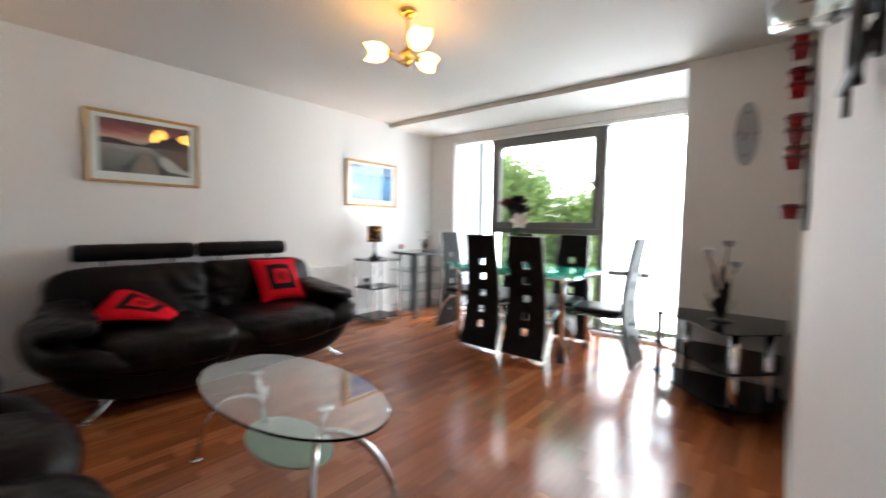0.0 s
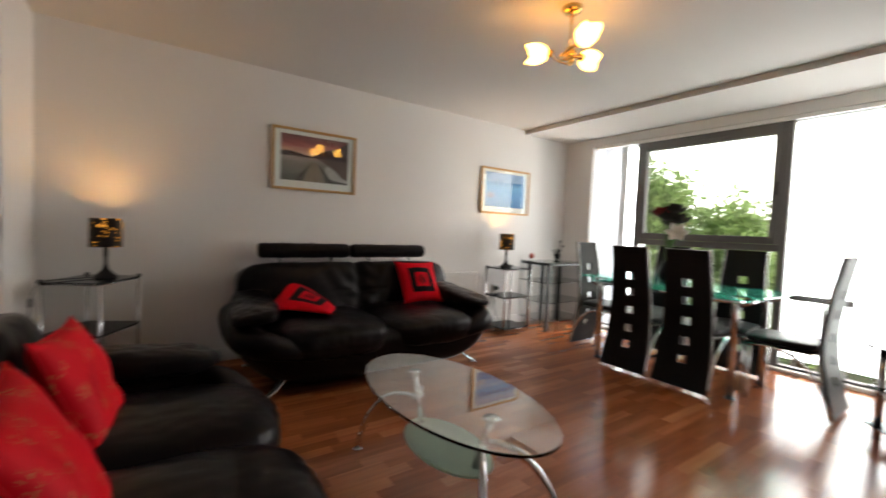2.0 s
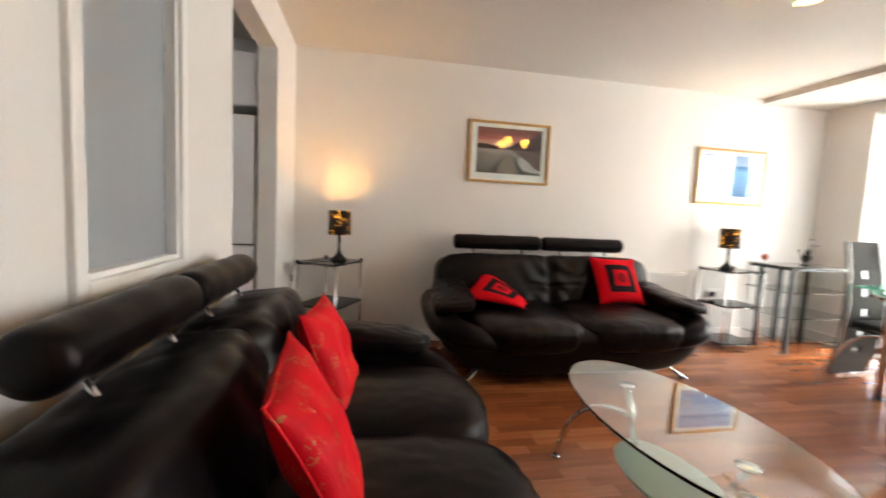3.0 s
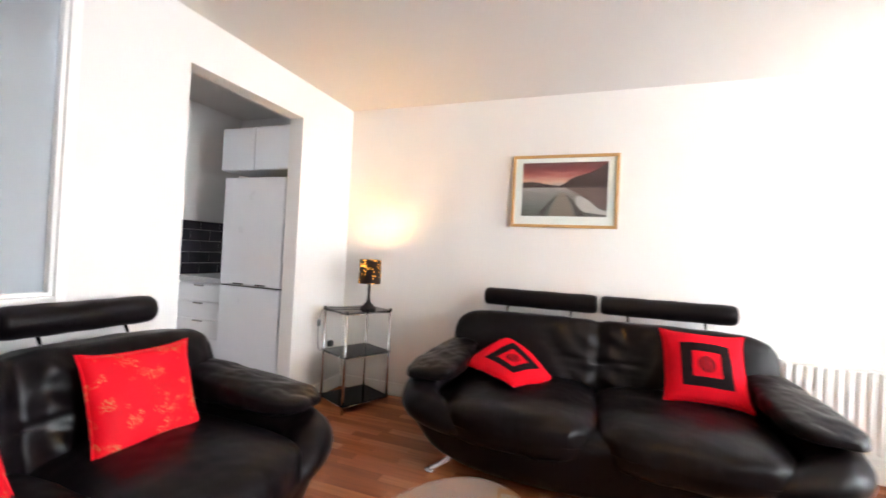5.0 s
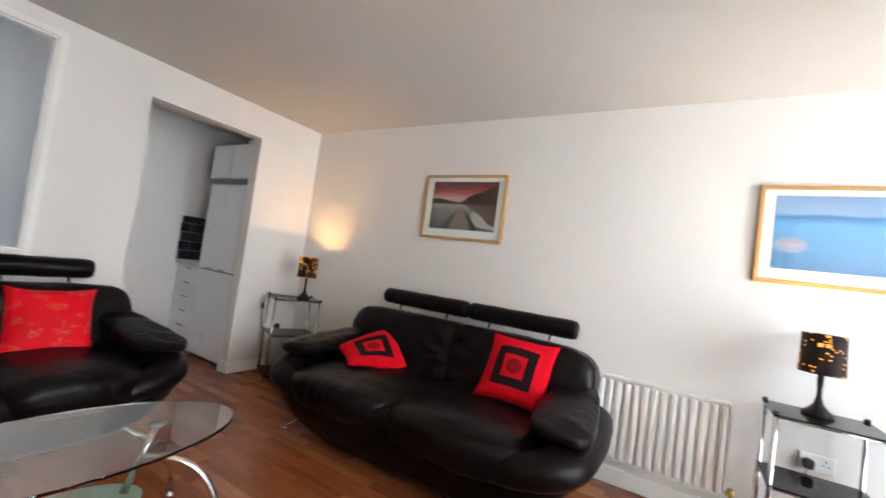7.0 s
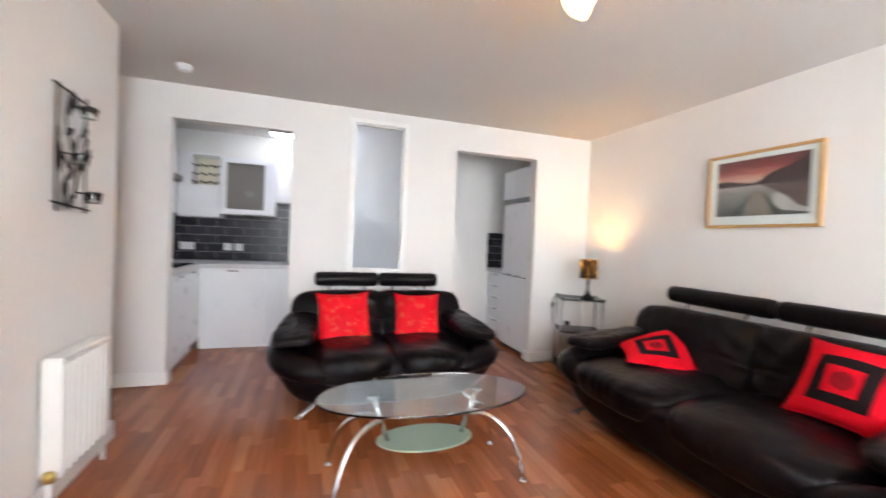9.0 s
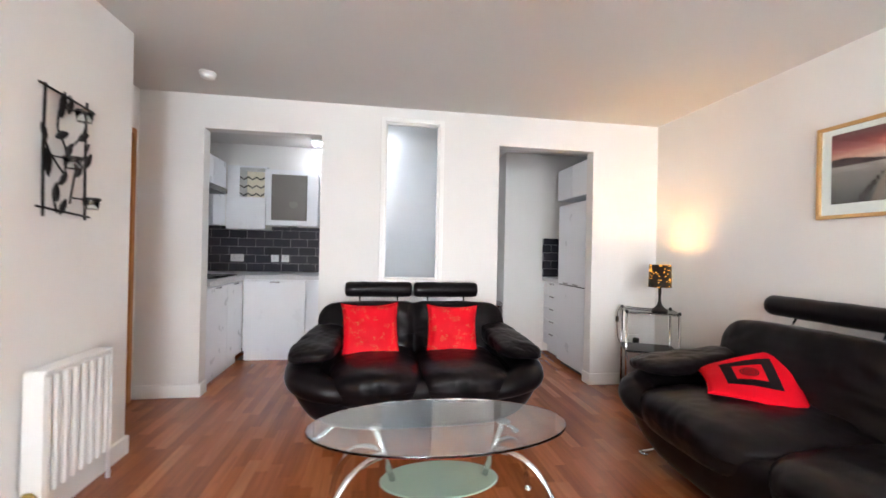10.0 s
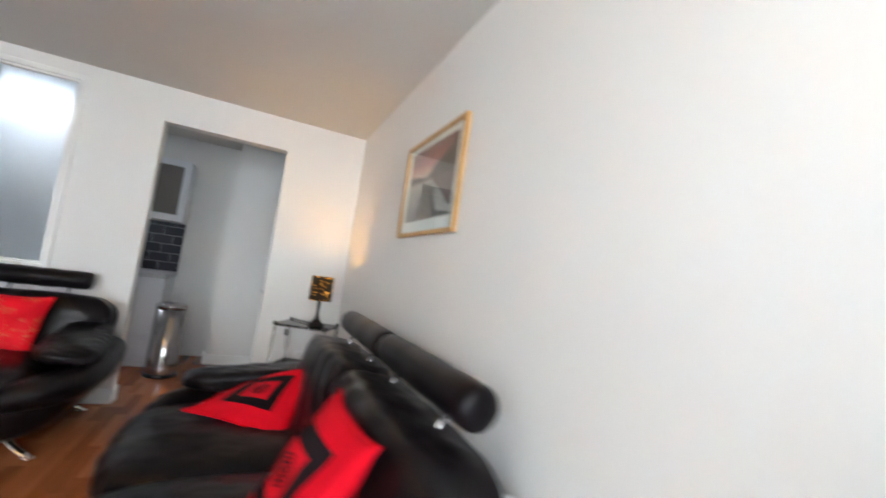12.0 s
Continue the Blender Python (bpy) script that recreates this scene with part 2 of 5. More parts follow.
def ring_cushion_material():
    """Red cotton with a black square band and a black dotted square in its middle."""
    m = M_RED.copy()
    m.name = "red_cotton_black_squares"
    n, l = m.node_tree.nodes, m.node_tree.links
    b = n["Principled BSDF"]
    base = b.inputs["Base Color"].links[0].from_socket
    tc = n.new("ShaderNodeTexCoord")
    s = n.new("ShaderNodeSeparateXYZ")
    l.new(tc.outputs["Object"], s.inputs[0])

    def op(kind, a, c):
        q = n.new("ShaderNodeMath")
        q.operation = kind
        for i, v in enumerate((a, c)):
            if v is None:
                continue
            if isinstance(v, (int, float)):
                q.inputs[i].default_value = v
            else:
                l.new(v, q.inputs[i])
        return q.outputs[0]
    ax, ay = op('ABSOLUTE', s.outputs[0], None), op('ABSOLUTE', s.outputs[1], None)
    mxx = op('MAXIMUM', ax, ay)
    band = op('MULTIPLY', op('LESS_THAN', mxx, 0.120), op('GREATER_THAN', mxx, 0.068))
    r = op('SQRT', op('ADD', op('MULTIPLY', ax, ax), op('MULTIPLY', ay, ay)), None)
    wv = n.new("ShaderNodeTexWave")
    wv.wave_type, wv.rings_direction = 'RINGS', 'Z'
    wv.inputs["Scale"].default_value = 28
    wv.inputs["Distortion"].default_value = 3
    l.new(tc.outputs["Object"], wv.inputs["Vector"])
    dot = op('MULTIPLY', op('LESS_THAN', r, 0.043), op('GREATER_THAN', wv.outputs["Fac"], 0.3))
    mask = op('MAXIMUM', band, dot)
    front = op('GREATER_THAN', s.outputs[2], 0.0)
    mask = op('MULTIPLY', mask, front)
    mx = n.new("ShaderNodeMix")
    mx.data_type = 'RGBA'
    l.new(mask, mx.inputs[0])
    l.new(base, mx.inputs[6])
    mx.inputs[7].default_value = (0.012, 0.008, 0.009, 1)
    l.new(mx.outputs[2], b.inputs["Base Color"])
    return m


def brocade_material():
    """Red satin with scattered gold embroidery."""
    m = mat("red_brocade", (0.66, 0.004, 0.014), 0.6, spec=0.15, var=0.1, scale=10, bump=0.25, bscale=200)
    n, l = m.node_tree.nodes, m.node_tree.links
    b = n["Principled BSDF"]
    base = b.inputs["Base Color"].links[0].from_socket
    tc = n.new("ShaderNodeTexCoord")
    big = n.new("ShaderNodeTexNoise")
    big.inputs["Scale"].default_value = 19
    big.inputs["Detail"].default_value = 1
    l.new(tc.outputs["Object"], big.inputs["Vector"])
    wv = n.new("ShaderNodeTexNoise")
    wv.inputs["Scale"].default_value = 60
    wv.inputs["Detail"].default_value = 2
    wv.inputs["Distortion"].default_value = 2.5
    l.new(tc.outputs["Object"], wv.inputs["Vector"])
    a = n.new("ShaderNodeMapRange")
    a.inputs[1].default_value, a.inputs[2].default_value = 0.55, 0.62
    l.new(big.outputs["Fac"], a.inputs[0])
    c = n.new("ShaderNodeMapRange")
    c.inputs[1].default_value, c.inputs[2].default_value = 0.54, 0.60
    l.new(wv.outputs["Fac"], c.inputs[0])
    p = n.new("ShaderNodeMath")
    p.operation = 'MULTIPLY'
    l.new(a.outputs[0], p.inputs[0])
    l.new(c.outputs[0], p.inputs[1])
    mx = n.new("ShaderNodeMix")
    mx.data_type = 'RGBA'
    l.new(p.outputs[0], mx.inputs[0])
    l.new(base, mx.inputs[6])
    mx.inputs[7].default_value = (0.52, 0.19, 0.07, 1)
    l.new(mx.outputs[2], b.inputs["Base Color"])
    return m


M_RINGS, M_BROCADE = ring_cushion_material(), brocade_material()


def print_material(name, stops, wob):
    """A printed landscape: bands of colour from bottom to top with soft uneven borders."""
    m = bpy.data.materials.new(name)
    m.use_nodes = True
    n, l = m.node_tree.nodes, m.node_tree.links
    b = n["Principled BSDF"]
    b.inputs["Roughness"].default_value = 0.6
    tc = n.new("ShaderNodeTexCoord")
    s = n.new("ShaderNodeSeparateXYZ")
    l.new(tc.outputs["Generated"], s.inputs[0])
    mp = n.new("ShaderNodeMapping")
    mp.inputs["Scale"].default_value = (2, 2.5, 9)
    l.new(tc.outputs["Generated"], mp.inputs[0])
    nz = n.new("ShaderNodeTexNoise")
    nz.inputs["Scale"].default_value = 1.6
    nz.inputs["Detail"].default_value = 5
    l.new(mp.outputs[0], nz.inputs["Vector"])
    k = n.new("ShaderNodeMath")
    k.operation = 'MULTIPLY_ADD'
    k.inputs[1].default_value = wob
    l.new(nz.outputs["Fac"], k.inputs[0])
    l.new(s.outputs[2], k.inputs[2])
    sub = n.new("ShaderNodeMath")
    sub.operation = 'SUBTRACT'
    sub.inputs[1].default_value = wob / 2
    l.new(k.outputs[0], sub.inputs[0])
    ramp = n.new("ShaderNodeValToRGB")
    el = ramp.color_ramp.elements
    el[0].position, el[0].color = stops[0][0], (*stops[0][1], 1)
    el[1].position, el[1].color = stops[-1][0], (*stops[-1][1], 1)
    for pos, col in stops[1:-1]:
        el.new(pos).color = (*col, 1)
    l.new(sub.outputs[0], ramp.inputs[0])
    l.new(ramp.outputs[0], b.inputs["Base Color"])
    return m


M_SUNSET = print_material("sunset_lake_print", [(0.0, (0.07, 0.06, 0.052)), (0.18, (0.15, 0.14, 0.125)), (0.40, (0.23, 0.20, 0.18)),
                          (0.55, (0.42, 0.33, 0.30)), (0.62, (0.66, 0.36, 0.26)), (0.76, (0.44, 0.11, 0.09)), (0.86, (0.24, 0.04, 0.038)), (1.0, (0.15, 0.045, 0.045))], 0.22)
M_SEA = print_material("blue_sea_print", [(0.0, (0.05, 0.17, 0.40)), (0.3, (0.09, 0.28, 0.58)), (0.6, (0.13, 0.37, 0.66)),
                       (0.70, (0.05, 0.22, 0.50)), (0.76, (0.26, 0.40, 0.62)), (1.0, (0.20, 0.33, 0.58))], 0.10)
M_HILL = mat("dark_hill_print", (0.050, 0.020, 0.018), 0.6, var=0.25, scale=18)
M_SHORE = mat("dark_reflection_print", (0.13, 0.075, 0.065), 0.6, var=0.25, scale=14)
M_POST = mat("jetty_post_print", (0.05, 0.032, 0.026), 0.6, var=0.2, scale=40)
M_JETTY = mat("jetty_print", (0.25, 0.19, 0.145), 0.6, var=0.2, scale=30)
M_CLOUDGLOW = mat("pale_water_print", (0.48, 0.44, 0.42), 0.6, var=0.12, scale=20)
M_GLOWPRINT = mat("pink_glow_print", (0.27, 0.34, 0.53), 0.6, var=0.2, scale=30)
M_GLOWCORE = mat("pale_pink_glow_print", (0.40, 0.35, 0.48), 0.6, var=0.2, scale=30)


# ---- mesh helpers ----
def add(bm, other, m=None):
    me = bpy.data.meshes.new("tmp")
    other.to_mesh(me)
    other.free()
    if m is not None:
        me.transform(m)
    bm.from_mesh(me)
    bpy.data.meshes.remove(me)
    return bm


def box(x0, x1, y0, y1, z0, z1, bevel=0.0, seg=2):
    bm = bmesh.new()
    bmesh.ops.create_cube(bm, size=1)
    for v in bm.verts:
        v.co = Vector((x0 + (v.co.x + .5) * (x1 - x0), y0 + (v.co.y + .5) * (y1 - y0), z0 + (v.co.z + .5) * (z1 - z0)))
    if bevel:
        bmesh.ops.bevel(bm, geom=bm.edges[:], offset=bevel, segments=seg, affect='EDGES', profile=0.5)
    return bm


def boxes(*rows, bevel=0.0):
    bm = bmesh.new()
    for r in rows:
        add(bm, box(*r, bevel=bevel))
    return bm


def lathe(profile, seg=24, m=None):
    """Turns (radius, height) pairs round z."""
    bm = bmesh.new()
    rings = []
    for r, z in profile:
        rings.append([bm.verts.new((r * math.cos(2 * math.pi * i / seg), r * math.sin(2 * math.pi * i / seg), z)) for i in range(seg)])
    for a, b in zip(rings, rings[1:]):
        for i in range(seg):
            j = (i + 1) % seg
            bm.faces.new((a[i], a[j], b[j], b[i]))
    if profile[0][0] > 0:
        bm.faces.new(rings[0][::-1])
    if profile[-1][0] > 0:
        bm.faces.new(rings[-1])
    bmesh.ops.remove_doubles(bm, verts=bm.verts[:], dist=1e-5)
    bmesh.ops.recalc_face_normals(bm, faces=bm.faces[:])
    for f in bm.faces:
        f.smooth = True
    if m is not None:
        bmesh.ops.transform(bm, matrix=m, verts=bm.verts[:])
    return bm


def tube(points, r, seg=10, flat=1.0):
    """A rod along points; r may be one radius or one for each point; flat squashes its section."""
    pts = [Vector(p) for p in points]
    rad = r if isinstance(r, (list, tuple)) else [r] * len(pts)
    bm = bmesh.new()
    rings = []
    up = Vector((0, 0, 1))
    for i, p in enumerate(pts):
        d = (pts[min(i + 1, len(pts) - 1)] - pts[max(i - 1, 0)]).normalized()
        ref = up if abs(d.dot(up)) < 0.95 else Vector((1, 0, 0))
        u = d.cross(ref).normalized()
        w = u.cross(d).normalized()
        rings.append([bm.verts.new(p + rad[i] * (math.cos(2 * math.pi * k / seg) * u + flat * math.sin(2 * math.pi * k / seg) * w)) for k in range(seg)])
    for a, b in zip(rings, rings[1:]):
        for k in range(seg):
            j = (k + 1) % seg
            bm.faces.new((a[k], a[j], b[j], b[k]))
    bm.faces.new(rings[0][::-1])
    bm.faces.new(rings[-1])
    bmesh.ops.recalc_face_normals(bm, faces=bm.faces[:])
    for f in bm.faces:
        f.smooth = len(f.verts) == 4
    return bm


def arc(p0, p1, p2, n=14):
    """Points of a soft bend from p0 to p2, drawn towards p1."""
    a, b, c = Vector(p0), Vector(p1), Vector(p2)
    return [(1 - t) ** 2 * a + 2 * t * (1 - t) * b + t * t * c for t in [i / n for i in range(n + 1)]]


def soft(sx, sy, sz, e=4.0, n=14, shape=None, wrinkle=0.0, seed=0.0):
    """A padded block: a superellipsoid of that size about the origin, then bent by shape(v)."""
    bm = bmesh.new()
    bmesh.ops.create_cube(bm, size=2)
    bmesh.ops.subdivide_edges(bm, edges=bm.edges[:], cuts=n, use_grid_fill=True)
    for v in bm.verts:
        c = v.co
        k = (abs(c.x) ** e + abs(c.y) ** e + abs(c.z) ** e) ** (1 / e)
        c = c / k
        p = Vector((c.x * sx / 2, c.y * sy / 2, c.z * sz / 2))
        if shape:
            p = shape(p)
        if wrinkle:
            q = Vector((p.x * 9 + seed, p.y * 9, p.z * 9))
            fold = 1 - abs(noise.noise(Vector((q.x * 1.1 + 5, q.y * 1.3, q.z * 1.5))))
            p = p + c.normalized() * wrinkle * (noise.noise(q) + 0.45 * noise.noise(q * 2.7) - 0.30 * fold ** 5)
        v.co = p
    for f in bm.faces:
        f.smooth = True
    return bm


def prism(poly, z0, z1, bevel=0.0):
    bm = bmesh.new()
    f = bm.faces.new([bm.verts.new((x, y, z0)) for x, y in poly])
    r = bmesh.ops.extrude_face_region(bm, geom=[f])
    for v in r["geom"]:
        if isinstance(v, bmesh.types.BMVert):
            v.co.z = z1
    bmesh.ops.recalc_face_normals(bm, faces=bm.faces[:])
    if bevel:
        bmesh.ops.bevel(bm, geom=bm.edges[:], offset=bevel, segments=2, affect='EDGES', profile=0.5)
    return bm


def ellipse(a, b, n=64):
    return [(a * math.cos(2 * math.pi * i / n), b * math.sin(2 * math.pi * i / n)) for i in range(n)]


def mesh_of(name, bm, material):
    me = bpy.data.meshes.new(name)
    bm.to_mesh(me)
    bm.free()
    me.materials.append(material)
    return me


def part(name, bm, material, parent, label="", m=None):
    ob = new(name, mesh_of(name, bm, material))
    ob.parent = parent
    if m is not None:
        ob.matrix_basis = m
    if label:
        tagged(ob, label)
    return ob


def thing(name, label, category, m=None, group=""):
    ob = new(name)
    ob.empty_display_size = 0.1
    if m is not None:
        ob.matrix_basis = m
    return tagged(ob, label, category, group)


def solo(name, bm, material, label, category, m=None, group="", kind=""):
    ob = new(name, mesh_of(name, bm, material))
    if m is not None:
        ob.matrix_basis = m
    return tagged(ob, label, category, group, kind)


def structure(name, bm, material, label=""):
    ob = new(name, mesh_of(name, bm, material))
    return tagged(ob, label, "", "", "structure")


# ---- the shell: living room, entrance recess, window bay, kitchen ----
H, HB = 2.45, 2.40
structure("wall_west", box(-0.15, 0, -1.8, 5.6, 0, 2.6), M_WALL, "plain off-white painted plaster wall")
structure("wall_south", boxes((0, .66, -.12, 0, 0, H), (.66, 1.57, -.12, 0, 2.175, H), (1.57, 2.10, -.12, 0, 0, H),
          (2.10, 2.60, -.12, 0, 0, .95), (2.10, 2.60, -.12, 0, 2.335, H), (2.60, 3.12, -.12, 0, 0, H),
          (3.12, 4.04, -.12, 0, 2.175, H), (4.04, 4.64, -.12, 0, 0, H)), M_WALL, "off-white partition wall with two doorways to kitchen")
structure("wall_east", box(4.06, 4.64, .93, 5.6, 0, H), M_WALL, "plain off-white painted plaster wall")
structure("wall_entrance", boxes((4.52, 4.64, 0, .06, 0, H), (4.52, 4.64, .06, .89, 2.12, H), (4.52, 4.64, .89, .93, 0, H)), M_WALL, "off-white wall round the entrance door")
structure("wall_north", boxes((3.345, 4.06, 4.49, 5.6, 0, H), (0, .43, 5.30, 5.6, 0, HB), (.43, 3.345, 5.30, 5.6, 2.30, HB)), M_WALL, "off-white wall with a wide window bay")
structure("wall_kitchen_back", boxes((1.10, 4.64, -1.80, -1.66, 0, H), (0, 1.10, -1.80, -1.30, 0, H)), M_WALL, "white kitchen back wall")
structure("wall_kitchen_east", box(4.64, 4.76, -1.80, .93, 0, H), M_WALL, "white kitchen side wall")
structure("ceiling", box(-.15, 4.76, -1.80, 4.49, H, 2.6), M_CEIL, "off-white matt ceiling")
structure("ceiling_bay", box(0, 3.345, 4.49, 5.6, HB, 2.6), M_CEIL, "lower white ceiling of the window bay")
structure("floor", box(-.15, 4.76, -1.80, 5.6, -.15, -.008), M_DARKPLASTIC, "subfloor under the laminate")


def skirt(name, *rows):
    bm = bmesh.new()
    for x0, x1, y0, y1 in rows:
        add(bm, box(x0, x1, y0, y1, 0, .105, .003, 1))
    structure(name, bm, M_TRIM, "white gloss skirting board")


skirt("baseboard_west", (0, .016, 0, 5.30))
skirt("baseboard_south", (.017, .676, 0, .016), (1.56, 3.13, 0, .016), (4.024, 4.51, 0, .016))
skirt("baseboard_jambs", (.66, .676, -.119, 0), (1.554, 1.57, -.119, 0), (3.12, 3.136, -.119, 0), (4.024, 4.04, -.119, 0))
skirt("baseboard_east", (4.044, 4.06, .914, 4.49), (4.06, 4.51, .914, .93))
skirt("baseboard_north", (3.329, 4.044, 4.474, 4.49), (3.329, 3.345, 4.49, 5.30), (.017, .43, 5.284, 5.30))
skirt("baseboard_kitchen", (.6, 1.10, -1.3, -1.284), (1.10, 1.116, -1.66, -1.284))

# frosted borrowed-light window in the partition
iw = tagged(thing("window_1", "narrow frosted internal window with white painted frame", "window"), kind="structure")
part("frame", boxes((2.075, 2.115, -.13, .018, .925, 2.36), (2.585, 2.625, -.13, .018, .925, 2.36),
                    (2.115, 2.585, -.13, .018, 2.32, 2.36), (2.115, 2.585, -.13, .018, .925, .965), bevel=.004), M_TRIM, iw)
part("bead", boxes((2.1155, 2.131, -.05, .004, .966, 2.319), (2.569, 2.5845, -.05, .004, .966, 2.319),
                   (2.131, 2.569, -.05, .004, 2.304, 2.319), (2.131, 2.569, -.05, .004, .966, .981), bevel=.002), M_TRIM, iw)
part("pane", box(2.131, 2.569, -.036, -.030, .981, 2.304), M_FROSTPANE, iw, "frosted glass pane")

# entrance door
d1 = tagged(thing("door_1", "orange beech veneer entrance door, closed", "door"), kind="structure")
part("leaf", box(4.515, 4.56, .10, .85, .01, 2.07, .003), M_DOORWOOD, d1)
part("door_frame", boxes((4.50, 4.63, .06, .0985, 0, 2.115), (4.50, 4.63, .8515, .89, 0, 2.115), (4.50, 4.63, .0985, .8515, 2.073, 2.115), bevel=.003), M_DOORWOOD, d1)
hd = bmesh.new()
add(hd, box(4.507, 4.514, .175, .215, .98, 1.16, .003))
add(hd, tube([(4.51, .195, 1.08), (4.47, .195, 1.08), (4.462, .215, 1.08), (4.46, .31, 1.08)], .009))
part("door_handle", hd, M_DARKPLASTIC, d1, "dark lever handle")

# ---- the big bay window ----
w2 = tagged(thing("window_2", "wide grey aluminium window with opening casement", "window"), kind="structure")
YW0, YW1 = 5.37, 5.43
part("frame", boxes((.43, .47, YW0, YW1, 0, 2.30), (3.305, 3.345, YW0, YW1, 0, 2.30), (.47, 3.305, YW0, YW1, 2.265, 2.30),
                    (.47, 3.305, YW0, YW1, 0, .05), bevel=.004), M_ALU, w2)
part("mullion", box(0.995, 1.06, YW0 - .004, YW1, .05, 2.265, .004), M_ALU, w2)
part("mullion", box(2.405, 2.47, YW0 - .004, YW1, .05, 2.265, .004), M_ALU, w2)
part("transom", box(1.06, 2.405, YW0 - .002, YW1, 1.08, 1.145, .004), M_ALU, w2)
cs = part("casement", boxes((1.062, 1.132, YW0 - .03, YW1 - .01, 1.147, 2.263), (2.333, 2.403, YW0 - .03, YW1 - .01, 1.147, 2.263),
                            (1.132, 2.333, YW0 - .03, YW1 - .01, 1.147, 1.217), (1.132, 2.333, YW0 - .03, YW1 - .01, 2.165, 2.263), bevel=.005), M_ALU, w2)
part("handle", boxes((2.36, 2.382, YW0 - .055, YW0 - .031, 1.60, 1.72), (2.363, 2.379, YW0 - .07, YW0 - .055, 1.62, 1.64), bevel=.003), M_DARKPLASTIC, cs, "grey window handle")
part("vent", boxes((1.55, 1.98, YW0 - .045, YW0 - .031, 2.20, 2.235), bevel=.004), M_ALU, cs, "trickle vent")
for x0, x1, z0, z1 in ((.47, .995, .05, 2.265), (2.47, 3.305, .05, 2.265), (1.06, 2.405, .05, 1.08), (1.132, 2.333, 1.217, 2.165)):
    pane = part("pane", box(x0 - .002, x1 + .002, 5.398, 5.404, z0 - .002, z1 + .002), M_GLASS, w2, "clear glass pane")
    pane.visible_shadow = False
part("window_sill", box(.47, 3.305, 5.305, 5.369, .0, .03, .004), M_TRIM, w2)

# vertical blind drawn to the west side
vb = thing("vertical_blind", "white vertical fabric blind drawn to one side", "blind")
part("headrail", box(.45, 3.35, 5.31, 5.345, 2.262, 2.298, .004), M_TRIM, vb)
for i in range(6):
    x = .49 + i * .075
    slat = boxes((-.044, .044, -.0012, .0012, .07, 2.255))
    part("slat", slat, M_FABRIC, vb, m=pose(x, 5.327, 0, 0, 0, 62 + 9 * math.sin(i * 2.1)))


# ---- living room: seating ----
def cushion(name, size, thick, material, label, m, seed, group, twist=0.0):
    """A square scatter cushion with drawn-in sides and pointed corners."""
    bm = bmesh.new()
    n = 22
    tops, bots = {}, {}
    for i in range(n + 1):
        for j in range(n + 1):
            u, v = 2 * i / n - 1, 2 * j / n - 1
            pull = 1 - 0.10 * (1 - abs(u) ** 3) * abs(v) ** 2
            pull2 = 1 - 0.10 * (1 - abs(v) ** 3) * abs(u) ** 2
            h = max(0.0, (1 - u * u) * (1 - v * v)) ** 0.42 * thick / 2
            h *= 1 + 0.25 * noise.noise(Vector((u * 2 + seed, v * 2, seed)))
            x, y = u * size / 2 * pull2, v * size / 2 * pull
            tops[i, j] = bm.verts.new((x, y, h))
            bots[i, j] = tops[i, j] if i in (0, n) or j in (0, n) else bm.verts.new((x, y, -h))
    for i in range(n):
        for j in range(n):
            bm.faces.new((tops[i, j], tops[i + 1, j], tops[i + 1, j + 1], tops[i, j + 1]))
            bm.faces.new((bots[i, j], bots[i, j + 1], bots[i + 1, j + 1], bots[i + 1, j]))
    for f in bm.faces:
        f.smooth = True
    for v in bm.verts:
        v.co.z += 0.012 * math.sin(v.co.x * 9 + seed) + 0.01 * math.sin(v.co.y * 7 + seed * 2) + twist * v.co.x * v.co.y * 4 / size ** 2
    th = thing(name, label, "cushion", m, group)
    part("cover", bm, material, th)
    rim = []
    for k in range(4):
        for i in range(n):
            t = 2 * i / n - 1
            u, v = ((t, -1), (1, t), (-t, 1), (-1, -t))[k]
            p = Vector((u * size / 2 * (1 - 0.10 * (1 - abs(v) ** 3) * abs(u) ** 2), v * size / 2 * (1 - 0.10 * (1 - abs(u) ** 3) * abs(v) ** 2), 0))
            p.z += 0.012 * math.sin(p.x * 9 + seed) + 0.01 * math.sin(p.y * 7 + seed * 2) + twist * p.x * p.y * 4 / size ** 2
            rim.append(p)
    part("piping", tube(rim + [rim[0]], 0.004, 6), material, th)
    return th


def band(points, radii, squash=1.0, seg=20, wrinkle=0.004, seed=0.0):
    """A fat padded roll along points with rounded ends."""
    pts = [Vector(p) for p in points]
    bm = tube(pts, radii, seg, squash)
    for v in bm.verts:
        q = Vector((v.co.x * 11 + seed, v.co.y * 11, v.co.z * 11))
        k = noise.noise(q) + 0.6 * noise.noise(q * 2.3)
        v.co += Vector((0.3, 0.6, 0.8)) * wrinkle * k
    for f in bm.faces:
        f.smooth = True
    return bm


def smooth_path(points, n):
    """Catmull-Rom points through the given ones."""
    p = [Vector(q) for q in points]
    p = [p[0] * 2 - p[1]] + p + [p[-1] * 2 - p[-2]]
    out = []
    for a, b, c, d in zip(p, p[1:], p[2:], p[3:]):
        for i in range(n):
            t = i / n
            out.append(0.5 * (2 * b + (c - a) * t + (2 * a - 5 * b + 4 * c - d) * t * t + (3 * b - a - 3 * c + d) * t ** 3))
    out.append(p[-2])
    return out


